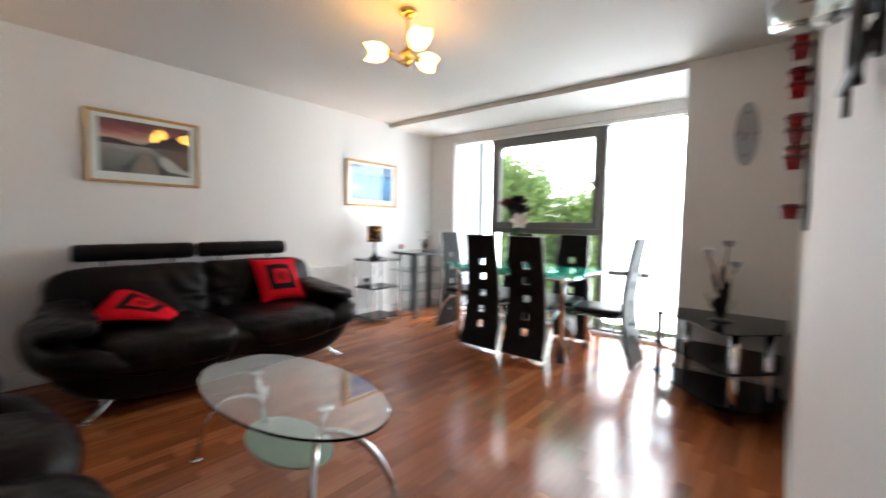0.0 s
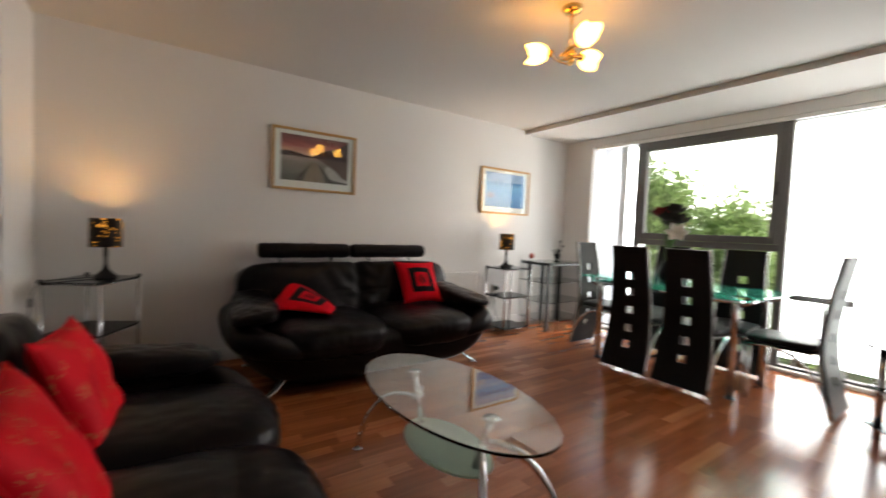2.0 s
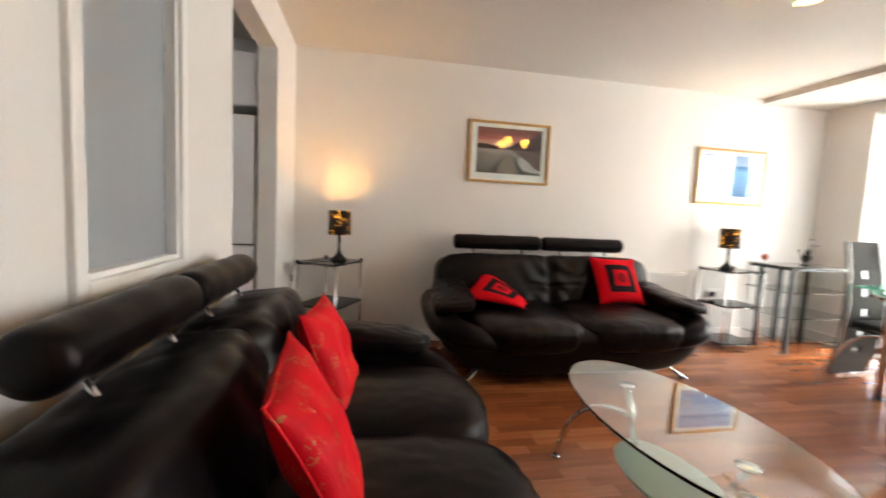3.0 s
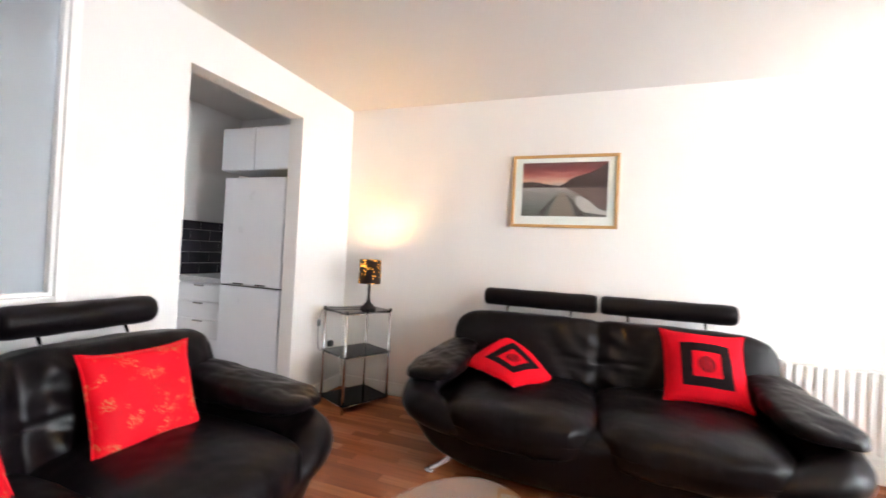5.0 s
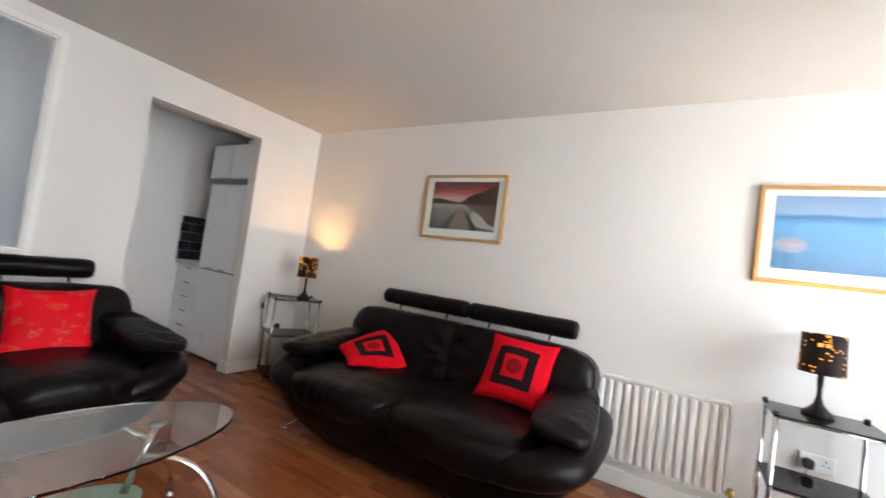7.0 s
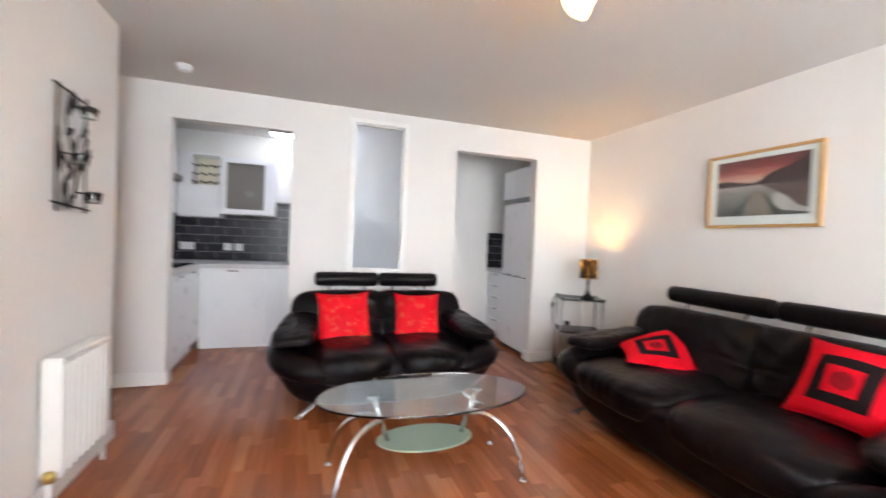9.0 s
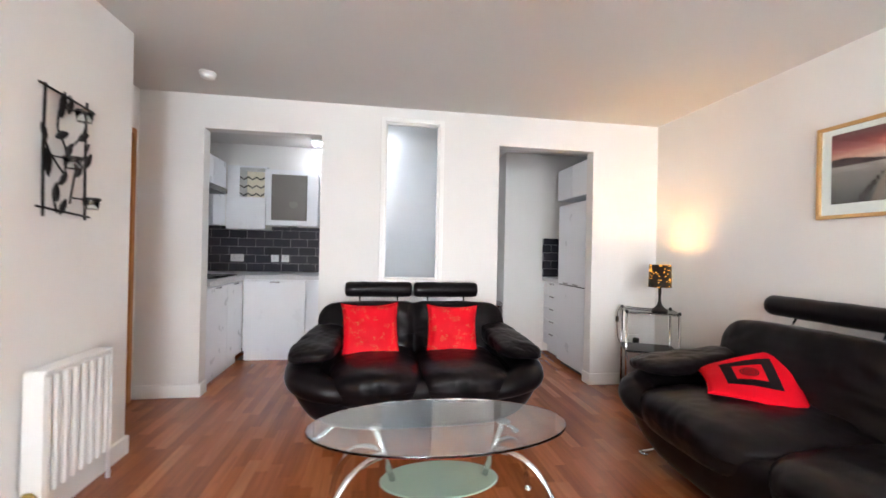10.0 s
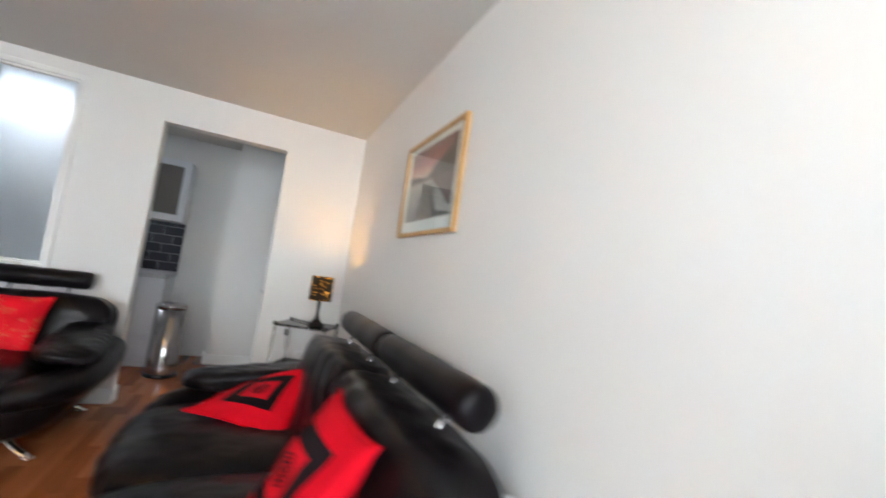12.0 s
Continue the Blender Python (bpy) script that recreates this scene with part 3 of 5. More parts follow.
def sofa(label, width, m, group, lift):
    """Leather sofa: width along x, back at y = 0, front towards +y."""
    th = thing("sofa", label, "sofa", m, group)
    w = width
    inner = w - 0.54
    full = w - .17

    def back_shape(p):
        k = (p.z + .25) / .5
        u = abs(p.x) / (full / 2)
        front = 1 if p.y > 0 else 0
        lobe = 0.026 * math.cos((u - .5) * math.pi) * front
        seam = -0.045 * math.exp(-(p.x / .022) ** 2) * front
        pucker = (0.011 * math.sin(p.z * 46 + 1.3 * math.sin(p.x * 30)) * math.exp(-((abs(p.x) - .075) / .055) ** 2)
                  + 0.006 * math.sin(p.z * 24 - abs(p.x) * 38) * math.exp(-((abs(p.x) - .22) / .13) ** 2)
                  + 0.007 * math.sin(p.x * 40 + p.z * 9) * max(0, 1 - abs(p.z + .10) / .14)) * front
        tuck = -0.010 * math.exp(-((p.z - .02) / .018) ** 2) * math.exp(-((abs(p.x) - .10) / .10) ** 2) * front
        dip = -0.014 * math.exp(-(p.x / .04) ** 2) if p.z > 0 else 0
        corner = -0.030 * max(0, u - .82) ** 2 / .032 if p.z > 0 else 0
        return Vector((p.x, p.y + lobe + seam + pucker + tuck - 0.05 * k * k, p.z + corner + dip))
    part("backrest", soft(full, .26, .50 + lift, 7, 60, back_shape, .006, 9), M_LEATHER, th, m=pose(0, .20, .556 + lift / 2, 7, 0, 0))

    def base_shape(p):
        k = min(1, max(0, (p.z + .16) / .32))
        q = math.sin(k * math.pi / 2) ** 0.8
        side, fr = 0.80 + 0.20 * q, 0.88 + 0.12 * q
        return Vector((p.x * side, p.y * (fr if p.y > 0 else 1), p.z + 0.05 * (abs(p.x) / (w / 2)) ** 4 * (1 - k)))
    part("base", soft(w - .02, .93, .36, 6, 16, base_shape, .004, 1), M_LEATHER, th, m=pose(0, .515, .225))
    for s in (-1, 1):
        cw = inner / 2

        def seat_shape(p, cw=cw, s=s):
            front = max(0.0, p.y + .15) / .58
            puff = 0.020 * math.cos(p.x / cw * math.pi)
            gather = .0035 * math.sin(p.x * 70 + 2 * math.sin(p.x * 17)) * max(0, min(1, (p.y - .30) / .10)) * math.exp(-((p.z - .05) / .05) ** 2)
            return Vector((p.x, p.y + gather + 0.020 * math.cos(p.x / cw * math.pi) * front - 0.035 * max(0, -p.z / .13) * front, p.z + (puff if p.z > 0 else 0) - 0.022 * front ** 2.4 * (1 if p.z > 0 else .3)))
        part("seat_cushion", soft(cw + .055, .87, .25, 4.2, 52, seat_shape, .0045, 3 + s * 2), M_LEATHER, th, m=pose(s * (cw / 2 + .012), .585, .352))

        x1 = w / 2
        path = smooth_path([(s * (x1 - .10), .10, .455), (s * (x1 - .065), .34, .440), (s * (x1 - .055), .62, .412), (s * (x1 - .09), .82, .385),
                            (s * (x1 - .20), .915, .362), (s * (x1 - .34), .935, .325), (s * (x1 - .50), .90, .29)], 7)
        n = len(path)
        rad = [.114 * min(1, .55 + i / 5) * (1 - .10 * i / n) * (1 - .62 * max(0, (i / n - .58) / .42) ** 1.3) for i in range(n)]
        part("arm_roll", band(path, rad, .82, 22, .005, 11 + s), M_LEATHER, th)

        def arm_top(p, s=s):
            k = (p.y + .36) / .72
            p = p + Vector((0, 0, .006 * math.sin(p.y * 34 + p.x * 22) * max(0, k - .35) + .004 * math.sin(p.x * 60 + p.y * 12) * max(0, .6 - k)))
            return Vector((p.x * (0.80 + .28 * k) + s * .02 * k, p.y, p.z * (1.0 - .42 * k) + .055 * (1 - k) - .15 * max(0, s * p.x) * (.4 + .6 * k)))
        part("arm_pad", soft(.31, .74, .165, 3.6, 44, arm_top, .008, 17 + s * 5), M_LEATHER, th, m=pose(s * (w / 2 - .16), .505, .530, 0, 0, s * -4))

        hw = inner / 2 * (1.015 if w > 1.8 else 0.985)
        roll = lathe([(0, 0), (.035, .001), (.052, .007), (.060, .020), (.0625, .045)] + [(.0625 + .0012 * math.sin(q * 1.3), .045 + (hw - .09) * q / 14) for q in range(1, 14)] + [(.0625, hw - .045), (.060, hw - .020), (.052, hw - .007), (.035, hw - .001), (0, hw)], 28, pose(-hw / 2, 0, 0, 0, 90, 0))
        hr = part("headrest", roll, M_LEATHER, th, m=pose(s * (hw / 2 + .006), .055, .888 + lift * 1.1))
        for q in (-.28, .28):
            part("strut", tube([(q * hw, .06, -.15), (q * hw, 0, -.05)], .007, 8), M_CHROME, hr, "chrome headrest strut")
        for y, d in ((.16, -1), (.80, 1)):
            lg = tube(arc((0, 0, .13), (s * .03, d * .02, .06), (s * .13, d * .05, .012)), .024, 10, 0.55)
            add(lg, lathe([(.0, 0), (.028, 0), (.028, .010), (.0, .012)], 16, pose(s * .13, d * .05, 0)))
            part("leg", lg, M_CHROME, th, "curved chrome leg", m=pose(s * (w / 2 - .31), y, 0))
    return th


sofa("large black leather sofa against the picture wall", 2.08, pose(.135, 2.125, 0, 0, 0, -90), "black leather suite", .035)
sofa("smaller black leather sofa before the frosted window", 1.66, pose(2.335, .05, 0, 0, 0, 0), "black leather suite", 0.0)
cushion("cushion", .455, .07, M_RINGS, "red cushion with black squares, slumped on the leather sofa", pose(.626, 1.628, .556, 20, -5, 147), 1, "cushions with black squares", .075)
cushion("cushion", .42, .13, M_RINGS, "red cushion with black squares, upright against the sofa back", pose(.55, 2.665, .665, 58, 0, 90), 2.3, "cushions with black squares")
cushion("cushion", .42, .13, M_BROCADE, "red satin cushion with gold embroidery on the sofa", pose(2.67, .515, .622, 66, 0, 182) @ pose(0, 0, 0, 0, 0, 2), 4.1, "embroidered red cushions")
cushion("cushion", .39, .13, M_BROCADE, "red satin cushion with gold embroidery on the sofa", pose(2.06, .50, .622, 66, 0, 178) @ pose(0, 0, 0, 0, 0, -2), 5.6, "embroidered red cushions")


def coffee_table(m):
    th = thing("coffee_table", "oval clear glass coffee table with bent chrome legs", "coffee table", m)
    top = part("tabletop", prism(ellipse(0.580, 0.300, 80), .438, .450, .003), M_TABLEGLASS, th, "clear glass oval top")
    top.visible_shadow = False
    part("shelf", prism(ellipse(.265, .15, 56), .195, .205, .003), M_FROST, th, "pale green frosted glass shelf")
    for s in (-1, 1):
        post = part("post", tube([(s * .208, 0, .206), (s * .290, 0, .434)], .014, 14), M_CHROME, th)
        part("disc", lathe([(0, 0), (.034, 0), (.034, .006), (0, .007)], 24, pose(s * .291, 0, .431)), M_CHROME, post)
        for d in (-1, 1):
            lg = tube(arc((s * .248, d * .008, .320), (s * .45, d * .16, .36), (s * .495, d * .205, .012), 18), .014, 12)
            add(lg, lathe([(0, 0), (.018, 0), (.018, .01), (0, .012)], 16, pose(s * .495, d * .205, 0)))
            part("leg", lg, M_CHROME, th)
    return th


coffee_table(pose(2.330, 1.750, 0, 0, 0, 0))


# ---- side racks and table lamps ----
def rack(label, m, gl):
    th = thing("glass_rack", label, "side table", m, "side racks")
    hx, hy, top = .175, .21, .740
    for x in (-1, 1):
        for y in (-1, 1):
            pst = part("post", tube([(x * (hx - .012), y * (hy - .012), 0), (x * (hx - .012), y * (hy - .012), top - .004)], .011, 14), M_CHROME, th)
            part("cap", lathe([(0, 0), (.013, 0), (.013, .012), (.006, .016), (0, .016)], 14, pose(x * (hx - .012), y * (hy - .012), top + .003)), M_DARKPLASTIC, pst)
    for z in (top, .415, .06):
        sh = part("shelf", prism([(-hx, -hy), (hx, -hy), (hx, hy), (-hx, hy)], z - .004, z + .003, .0015), gl, th, "dark glass shelf")
    for z in (top - .012, .403, .048):
        for y in (-1, 1):
            part("rail", tube([(-hx + .02, y * (hy - .012), z), (hx - .02, y * (hy - .012), z)], .005, 8), M_CHROME, th)
        for x in (-1, 1):
            part("rail", tube([(x * (hx - .012), -hy + .02, z), (x * (hx - .012), hy - .02, z)], .005, 8), M_CHROME, th)
    return th


rack("three-tier chrome and black glass rack under the blue picture", pose(.235, 4.088, 0), M_BLACKGLASS)
rack("three-tier chrome and black glass rack standing askew in the corner", pose(.30, .335, 0, 0, 0, 64), M_BLACKGLASS)


def table_lamp(label, m, cord=()):
    th = thing("table_lamp", label, "table lamp", m, "pierced table lamps")
    if cord:
        line = smooth_path(cord, 8)
        cb = part("cord", tube(line, .003, 6), M_DARKPLASTIC, th, "thin black lamp cord")
        part("switch", soft(.026, .018, .055, 5, 5), M_DARKPLASTIC, cb, m=Matrix.Translation(line[len(line) // 2]))
    part("base", lathe([(0, 0), (.062, 0), (.064, .006), (.060, .014), (.040, .030), (.020, .055), (.011, .09), (.010, .125), (.013, .15), (.013, .20), (0, .20)], 28), M_IRON, th, "black trumpet-shaped foot")
    part("bulb", lathe([(0, .212), (.014, .218), (.016, .250), (.036, .278), (.046, .305), (.042, .330), (.024, .350), (0, .356)], 16), M_BULB, th, "glowing bulb")
    sh = lathe([(.090, .205), (.086, .395), (.084, .395), (.088, .205), (.090, .205)], 40)
    part("shade", sh, M_SHADE, th, "dark pierced drum shade with glowing holes")
    part("shade_ring", tube([(.088 * math.cos(a * math.pi / 12), .088 * math.sin(a * math.pi / 12), .205) for a in range(25)], .002, 6), M_IRON, th)
    part("spider", tube([(-.085, 0, .30), (.085, 0, .30)], .0015, 6), M_IRON, th)
    return th


M_BULB = mat("warm_bulb", (0.9, 0.8, 0.6), 0.4, var=0.0, emit=(1.0, 0.55, 0.18), power=125)
table_lamp("table lamp with pierced dark shade, lit, on glass rack", pose(.19, 4.078, .744))
table_lamp("table lamp with pierced dark shade, lit, on corner rack", pose(.245, .392, .744),
           ((.03, -.05, .006), (.10, -.16, .006), (.165, -.27, .004), (.185, -.315, -.05), (.180, -.335, -.20), (.150, -.345, -.33), (.07, -.35, -.37), (-.01, -.355, -.34)))


# ---- pictures ----
def picture(label, y0, y1, z0, z1, material, extra):
    yc, zc, hw, hh = (y0 + y1) / 2, (z0 + z1) / 2, (y1 - y0) / 2, (z1 - z0) / 2
    th = thing("picture", label, "picture", pose(0, yc, zc), "framed prints")
    f = .022
    for a, b, c, d in ((-hw, hw, hh - f, hh), (-hw, hw, -hh, -hh + f), (-hw, -hw + f, -hh + f, hh - f), (hw - f, hw, -hh + f, hh - f)):
        part("frame_bar", box(.002, .026, a, b, c, d, .003), M_OAK, th)
    part("mount", box(.004, .010, -hw + f, hw - f, -hh + f, hh - f), M_MATBOARD, th, "white mount board")
    mw, mt, mb = .075, .055, .085
    pr = part("print", box(.010, .0115, -hw + mw, hw - mw, -hh + mb, hh - mt), material, th)
    for bm2, mm, nm in extra(-hw + mw, hw - mw, -hh + mb, hh - mt):
        part(nm, bm2, mm, pr)
    gl = part("glazing", box(.0155, .0175, -hw + f, hw - f, -hh + f, hh - f), M_GLASS, th, "clear picture glass")
    gl.visible_shadow = False
    return th


def flat(poly, x):
    """A thin printed shape on a picture: (y, z) corners."""
    bm = bmesh.new()
    a = bm.faces.new([bm.verts.new((x, y, z)) for y, z in poly])
    r = bmesh.ops.extrude_face_region(bm, geom=[a])
    for v in r["geom"]:
        if isinstance(v, bmesh.types.BMVert):
            v.co.x += .0004
    bmesh.ops.recalc_face_normals(bm, faces=bm.faces[:])
    return bm


def lake(y0, y1, z0, z1):
    w, h = y1 - y0, z1 - z0
    hz = z0 + h * .53
    hills = [(y0, hz)] + [(y0 + w * i / 30, hz + h * (.09 + .025 * math.sin(i * .42 + .3) + .36 * max(0, (i - 14) / 16) ** 1.2 - .045 * math.exp(-((i - 14) / 3) ** 2) + .008 * math.sin(i * 2.3))) for i in range(31)] + [(y1, hz)]
    yield flat(hills, .0117), M_HILL, "hills"
    mirror = [(y1 - w * .48, hz - .001), (y1, hz - .001), (y1, z0 + h * .12), (y1 - w * .10, z0 + h * .16), (y1 - w * .20, z0 + h * .30), (y1 - w * .34, z0 + h * .42)]
    yield flat(mirror, .0117), M_SHORE, "hill_reflection"
    pale = [(y1 - w * .36, z0 + h * .36), (y1 - w * .30, z0 + h * .38), (y1 - w * .20, z0 + h * .285), (y1 - w * .10, z0 + h * .145), (y1, z0 + h * .10), (y1, z0 + h * .03), (y1 - w * .34, z0 + h * .10)]
    yield flat(pale, .0119), M_CLOUDGLOW, "pale_water"
    c = y0 + w * .48
    yield flat([(c - w * .16, z0), (c + w * .17, z0), (c + w * .035, z0 + h * .44), (c - w * .035, z0 + h * .44)], .0121), M_JETTY, "jetty"
    for k in range(6):
        q = k / 6
        for s in (-1, 1):
            y, zb = c + s * w * (.225 - .185 * q), z0 + h * (.005 + .40 * q)
            hw, ht = w * (.026 - .018 * q), h * (.105 - .06 * q)
            yield flat([(y - hw, zb), (y + hw, zb), (y + hw, zb + ht), (y - hw, zb + ht)], .0125), M_POST, "jetty_post"


def sea(y0, y1, z0, z1):
    w, h = y1 - y0, z1 - z0
    yield flat([(y0, z0 + h * .70), (y0 + w * .3, z0 + h * .75), (y0 + w * .6, z0 + h * .73), (y1, z0 + h * .76), (y1, z0 + h * .70)], .0117), mat("far_shore_print", (0.05, 0.21, 0.46), 0.6), "far_shore"
    for rx, rz, x, m in ((.115, .11, .0117, M_GLOWPRINT), (.07, .05, .0123, M_GLOWCORE)):
        yield flat([(y0 + w * (.122 + rx * math.cos(a * .2618)), z0 + h * (.33 + rz * math.sin(a * .2618))) for a in range(24)], x), m, "pink_glow"


picture("framed print of a jetty on a sunset lake", 1.468, 2.225, 1.452, 1.993, M_SUNSET, lake)
picture("framed print of a calm blue sea, light wood frame", 3.788, 4.582, 1.375, 1.926, M_SEA, sea)


# ---- radiators ----
def radiator(label, length, z0, z1, m, valve_end):
    th = thing("radiator", label, "radiator", m, "white panel radiators")
    n = max(8, round(length / .052))
    body = box(.035, .050, -length / 2, length / 2, z0, z1, .004)
    part("panel", body, M_TRIM, th)
    for i in range(n):
        y = -length / 2 + (i + .5) * length / n
        part("rib", box(.048, .066, y - .016, y + .016, z0 + .022, z1 - .022, .008, 3), M_TRIM, th)
    part("top_grille", box(.012, .068, -length / 2, length / 2, z1 - .012, z1 + .004, .003), M_TRIM, th)
    for y in (-length / 2, length / 2):
        part("side_cover", box(.010, .066, y - .004, y + .004, z0 + .02, z1 - .006, .002), M_TRIM, th)
    y = valve_end * (length / 2 + .035)
    v = lathe([(0, 0), (.016, 0), (.018, .03), (.012, .045), (0, .045)], 16, pose(.045, y, z0 + .02))
    add(v, tube([(.045, y, z0 + .035), (.045, valve_end * length / 2, z0 + .035)], .009))
    part("valve", v, M_BRASSPIPE, th, "brass radiator valve")
    part("pipe", tube([(.045, y, 0), (.045, y, z0 + .02)], .0075), M_TRIM, th)
    part("pipe", tube([(.045, -y, 0), (.045, -y, z0 + .04), (.045, -valve_end * length / 2, z0 + .04)], .0075), M_TRIM, th)
    return th


radiator("white ribbed panel radiator below the blue picture", .91, .155, .675, pose(0, 3.295, 0), 1)
radiator("white ribbed panel radiator below the metal candle holder", .43, .14, .685, pose(4.06, 1.435, 0, 0, 0, 180) @ Matrix.Diagonal((1.45, 1, 1, 1)), -1)


# ---- dining group ----
def dining_table(m):
    th = thing("dining_table", "green-edged glass dining table with chrome legs", "table", m)
    tp = part("tabletop", box(-.745, .745, -.345, .345, .763, .775, .004), M_GREENGLASS, th, "green-tinted glass top")
    tp.visible_shadow = False
    lf = part("extension_leaf", box(-.54, .54, -.34, .34, .741, .751, .003), M_GREENGLASS, th, "frosted green glass leaf")
    lf.visible_shadow = False
    for y in (-1, 1):
        part("side_rail", tube([(-.60, y * .30, .72), (.60, y * .30, .72)], .019, 14), M_CHROME, th)
        part("runner", tube([(-.70, y * .24, .753), (.70, y * .24, .753)], .006, 8), M_CHROME, th)
    for x in (-1, 1):
        part("cross_rail", tube([(x * .56, -.30, .697), (x * .56, .30, .697)], .016, 12), M_CHROME, th)
        for y in (-1, 1):
            lg = part("leg", tube([(x * .555, y * .30, 0), (x * .555, y * .30, .685), (x * .555, y * .30, .715)], .026, 18), M_CHROME, th)
            part("foot", lathe([(0, 0), (.030, 0), (.030, .012), (.026, .016)], 18, pose(x * .555, y * .30, 0)), M_DARKPLASTIC, lg)
            part("bracket", tube([(x * .555, y * .30, .685), (x * .65, y * .30, .725), (x * .67, y * .30, .762)], .014, 10), M_CHROME, th)
    return th


dining_table(pose(1.99, 4.455, 0))


def chair_back():
    zs = [0.02]
    holes = [.23, .37, .53, .69, .83]
    for hz in holes:
        zs += [hz - .032, hz + .032]
    zs += [1.085]
    fine = []
    for a, b in zip(zs, zs[1:]):
        k = max(1, round((b - a) / .06))
        fine += [a + (b - a) * i / k for i in range(k)]
    fine.append(zs[-1])

    def off(z):
        return .085 * (1 - z / .52) ** 1.8 if z < .52 else .075 * ((z - .52) / .57) ** 1.5

    def halfw(z):
        return .205 - .05 * min(1, z / 1.0)
    bm = bmesh.new()
    hh = .033
    rows = [[bm.verts.new((x, -off(z), z)) for x in (-halfw(z), -hh, hh, halfw(z))] for z in fine]
    for i in range(len(fine) - 1):
        mid = (fine[i] + fine[i + 1]) / 2
        for c in range(3):
            if c == 1 and any(abs(mid - hz) < .032 for hz in holes):
                continue
            bm.faces.new((rows[i][c], rows[i][c + 1], rows[i + 1][c + 1], rows[i + 1][c]))
    bmesh.ops.recalc_face_normals(bm, faces=bm.faces[:])
    bmesh.ops.solidify(bm, geom=bm.faces[:], thickness=.026)
    return bm, off, halfw, fine


def dining_chair(m):
    th = thing("dining_chair", "tall black vinyl dining chair with chrome trim", "chair", m, "chairs round the table")
    bm, off, halfw, fine = chair_back()
    bk = part("backrest", bm, M_CHAIR, th, "curved black back with square cut-outs")
    loop = [(-halfw(z) - .002, -off(z), z) for z in fine] + [(halfw(z) + .002, -off(z), z) for z in reversed(fine)]
    part("trim", tube(loop[len(fine):] + loop[:len(fine)], .007, 8), M_CHROME, bk, "chrome edging")
    part("seat", soft(.41, .42, .055, 5, 10, lambda p: Vector((p.x * (1 - .08 * (p.y < 0)), p.y, p.z + .006 * math.cos(p.x * 6))), .001, 2), M_CHAIR, th, m=pose(0, .225, .455))
    part("seat_frame", boxes((-.185, .185, .03, .41, .415, .428), bevel=.004), M_DARKPLASTIC, th)
    for s in (-1, 1):
        part("side_arc", tube(arc((s * .20, -.088, .012), (s * .20, .02, .50), (s * .185, .40, .405), 20), .013, 10, .7), M_CHROME, th)
        part("leg", tube([(s * .18, .395, 0), (s * .18, .385, .42)], .014, 12), M_CHROME, th)
    return th


ch = dining_chair(pose(1.785, 4.085, 0))
for x, y, rz in ((2.255, 4.085, 0), (1.72, 4.83, 180), (2.33, 4.83, 180), (1.09, 4.48, -90), (2.985, 4.485, 90)):
    copy_thing(ch, pose(x, y, 0, 0, 0, rz))


def petals(r, n, m, curl=.5, wide=.55):
    """One ring of cupped petals as a joined mesh."""
    bm = bmesh.new()
    for k in range(n):
        a = 2 * math.pi * k / n
        p = bmesh.new()
        g = [[p.verts.new((r * u, wide * r * math.sin(math.pi * min(1, u * .9 + .08)) * v, curl * r * u * u + .15 * r * v * v)) for v in (-1, -.4, .4, 1)] for u in (0, .35, .7, 1)]
        for i in range(3):
            for j in range(3):
                p.faces.new((g[i][j], g[i][j + 1], g[i + 1][j + 1], g[i + 1][j]))
        for f in p.faces:
            f.smooth = True
        add(bm, p, pose(0, 0, 0, 0, 0, math.degrees(a)))
    bmesh.ops.transform(bm, matrix=m, verts=bm.verts[:])
    return bm


vz = thing("flower_vase", "dark glass vase of black roses and a white lily", "vase", pose(1.86, 4.50, .775))
part("vase", lathe([(0, 0), (.05, 0), (.072, .03), (.078, .07), (.06, .12), (.04, .155), (.048, .18), (.045, .18), (.036, .155), (.05, .11), (.06, .07), (.05, .02), (0, .015)], 28), M_BLACKGLASS, vz)
for i, (dx, dy, hz, rr) in enumerate(((-.075, 0, .60, .10), (.03, .03, .63, .10), (.10, -.03, .54, .10), (.01, -.05, .56, .10), (-.02, .06, .52, .09))):
    part("stem", tube(arc((dx * .1, dy * .1, .02), (dx * .2, dy * .2, .3), (dx, dy, hz), 8), .004, 6), M_STEM, vz)
    fl = petals(rr, 7, pose(dx, dy, hz - .02), .55, .6)
    add(fl, petals(rr * .7, 6, pose(dx, dy, hz, 0, 0, 20), .95, .6))
    add(fl, petals(rr * .45, 5, pose(dx, dy, hz + .01, 0, 0, 50), 1.4, .6))
    part("rose", fl, M_ROSE if i == 0 else M_DARKFLOWER, vz, "dark red rose" if i == 0 else "black silk rose")
lil = petals(.10, 6, pose(.12, -.10, .43, 60, 0, 20), .35, .35)
part("lily", lil, M_LILY, vz, "white lily")
part("stem", tube(arc((0, 0, .02), (.02, -.02, .25), (.12, -.10, .43), 8), .004, 6), M_STEM, vz)
for k in range(14):
    a = k * 2.4
    r = .06 + .06 * ((k * 37) % 10) / 10
    part("grass_blade", tube(arc((0, 0, .1), (r * .2 * math.cos(a), r * .2 * math.sin(a), .45), (r * math.cos(a) + .05, r * math.sin(a), .60 + .08 * math.sin(k * 1.7)), 8), [.003, .003, .003, .003, .0028, .0025, .002, .0015, .0008], 5), M_STEM, vz)


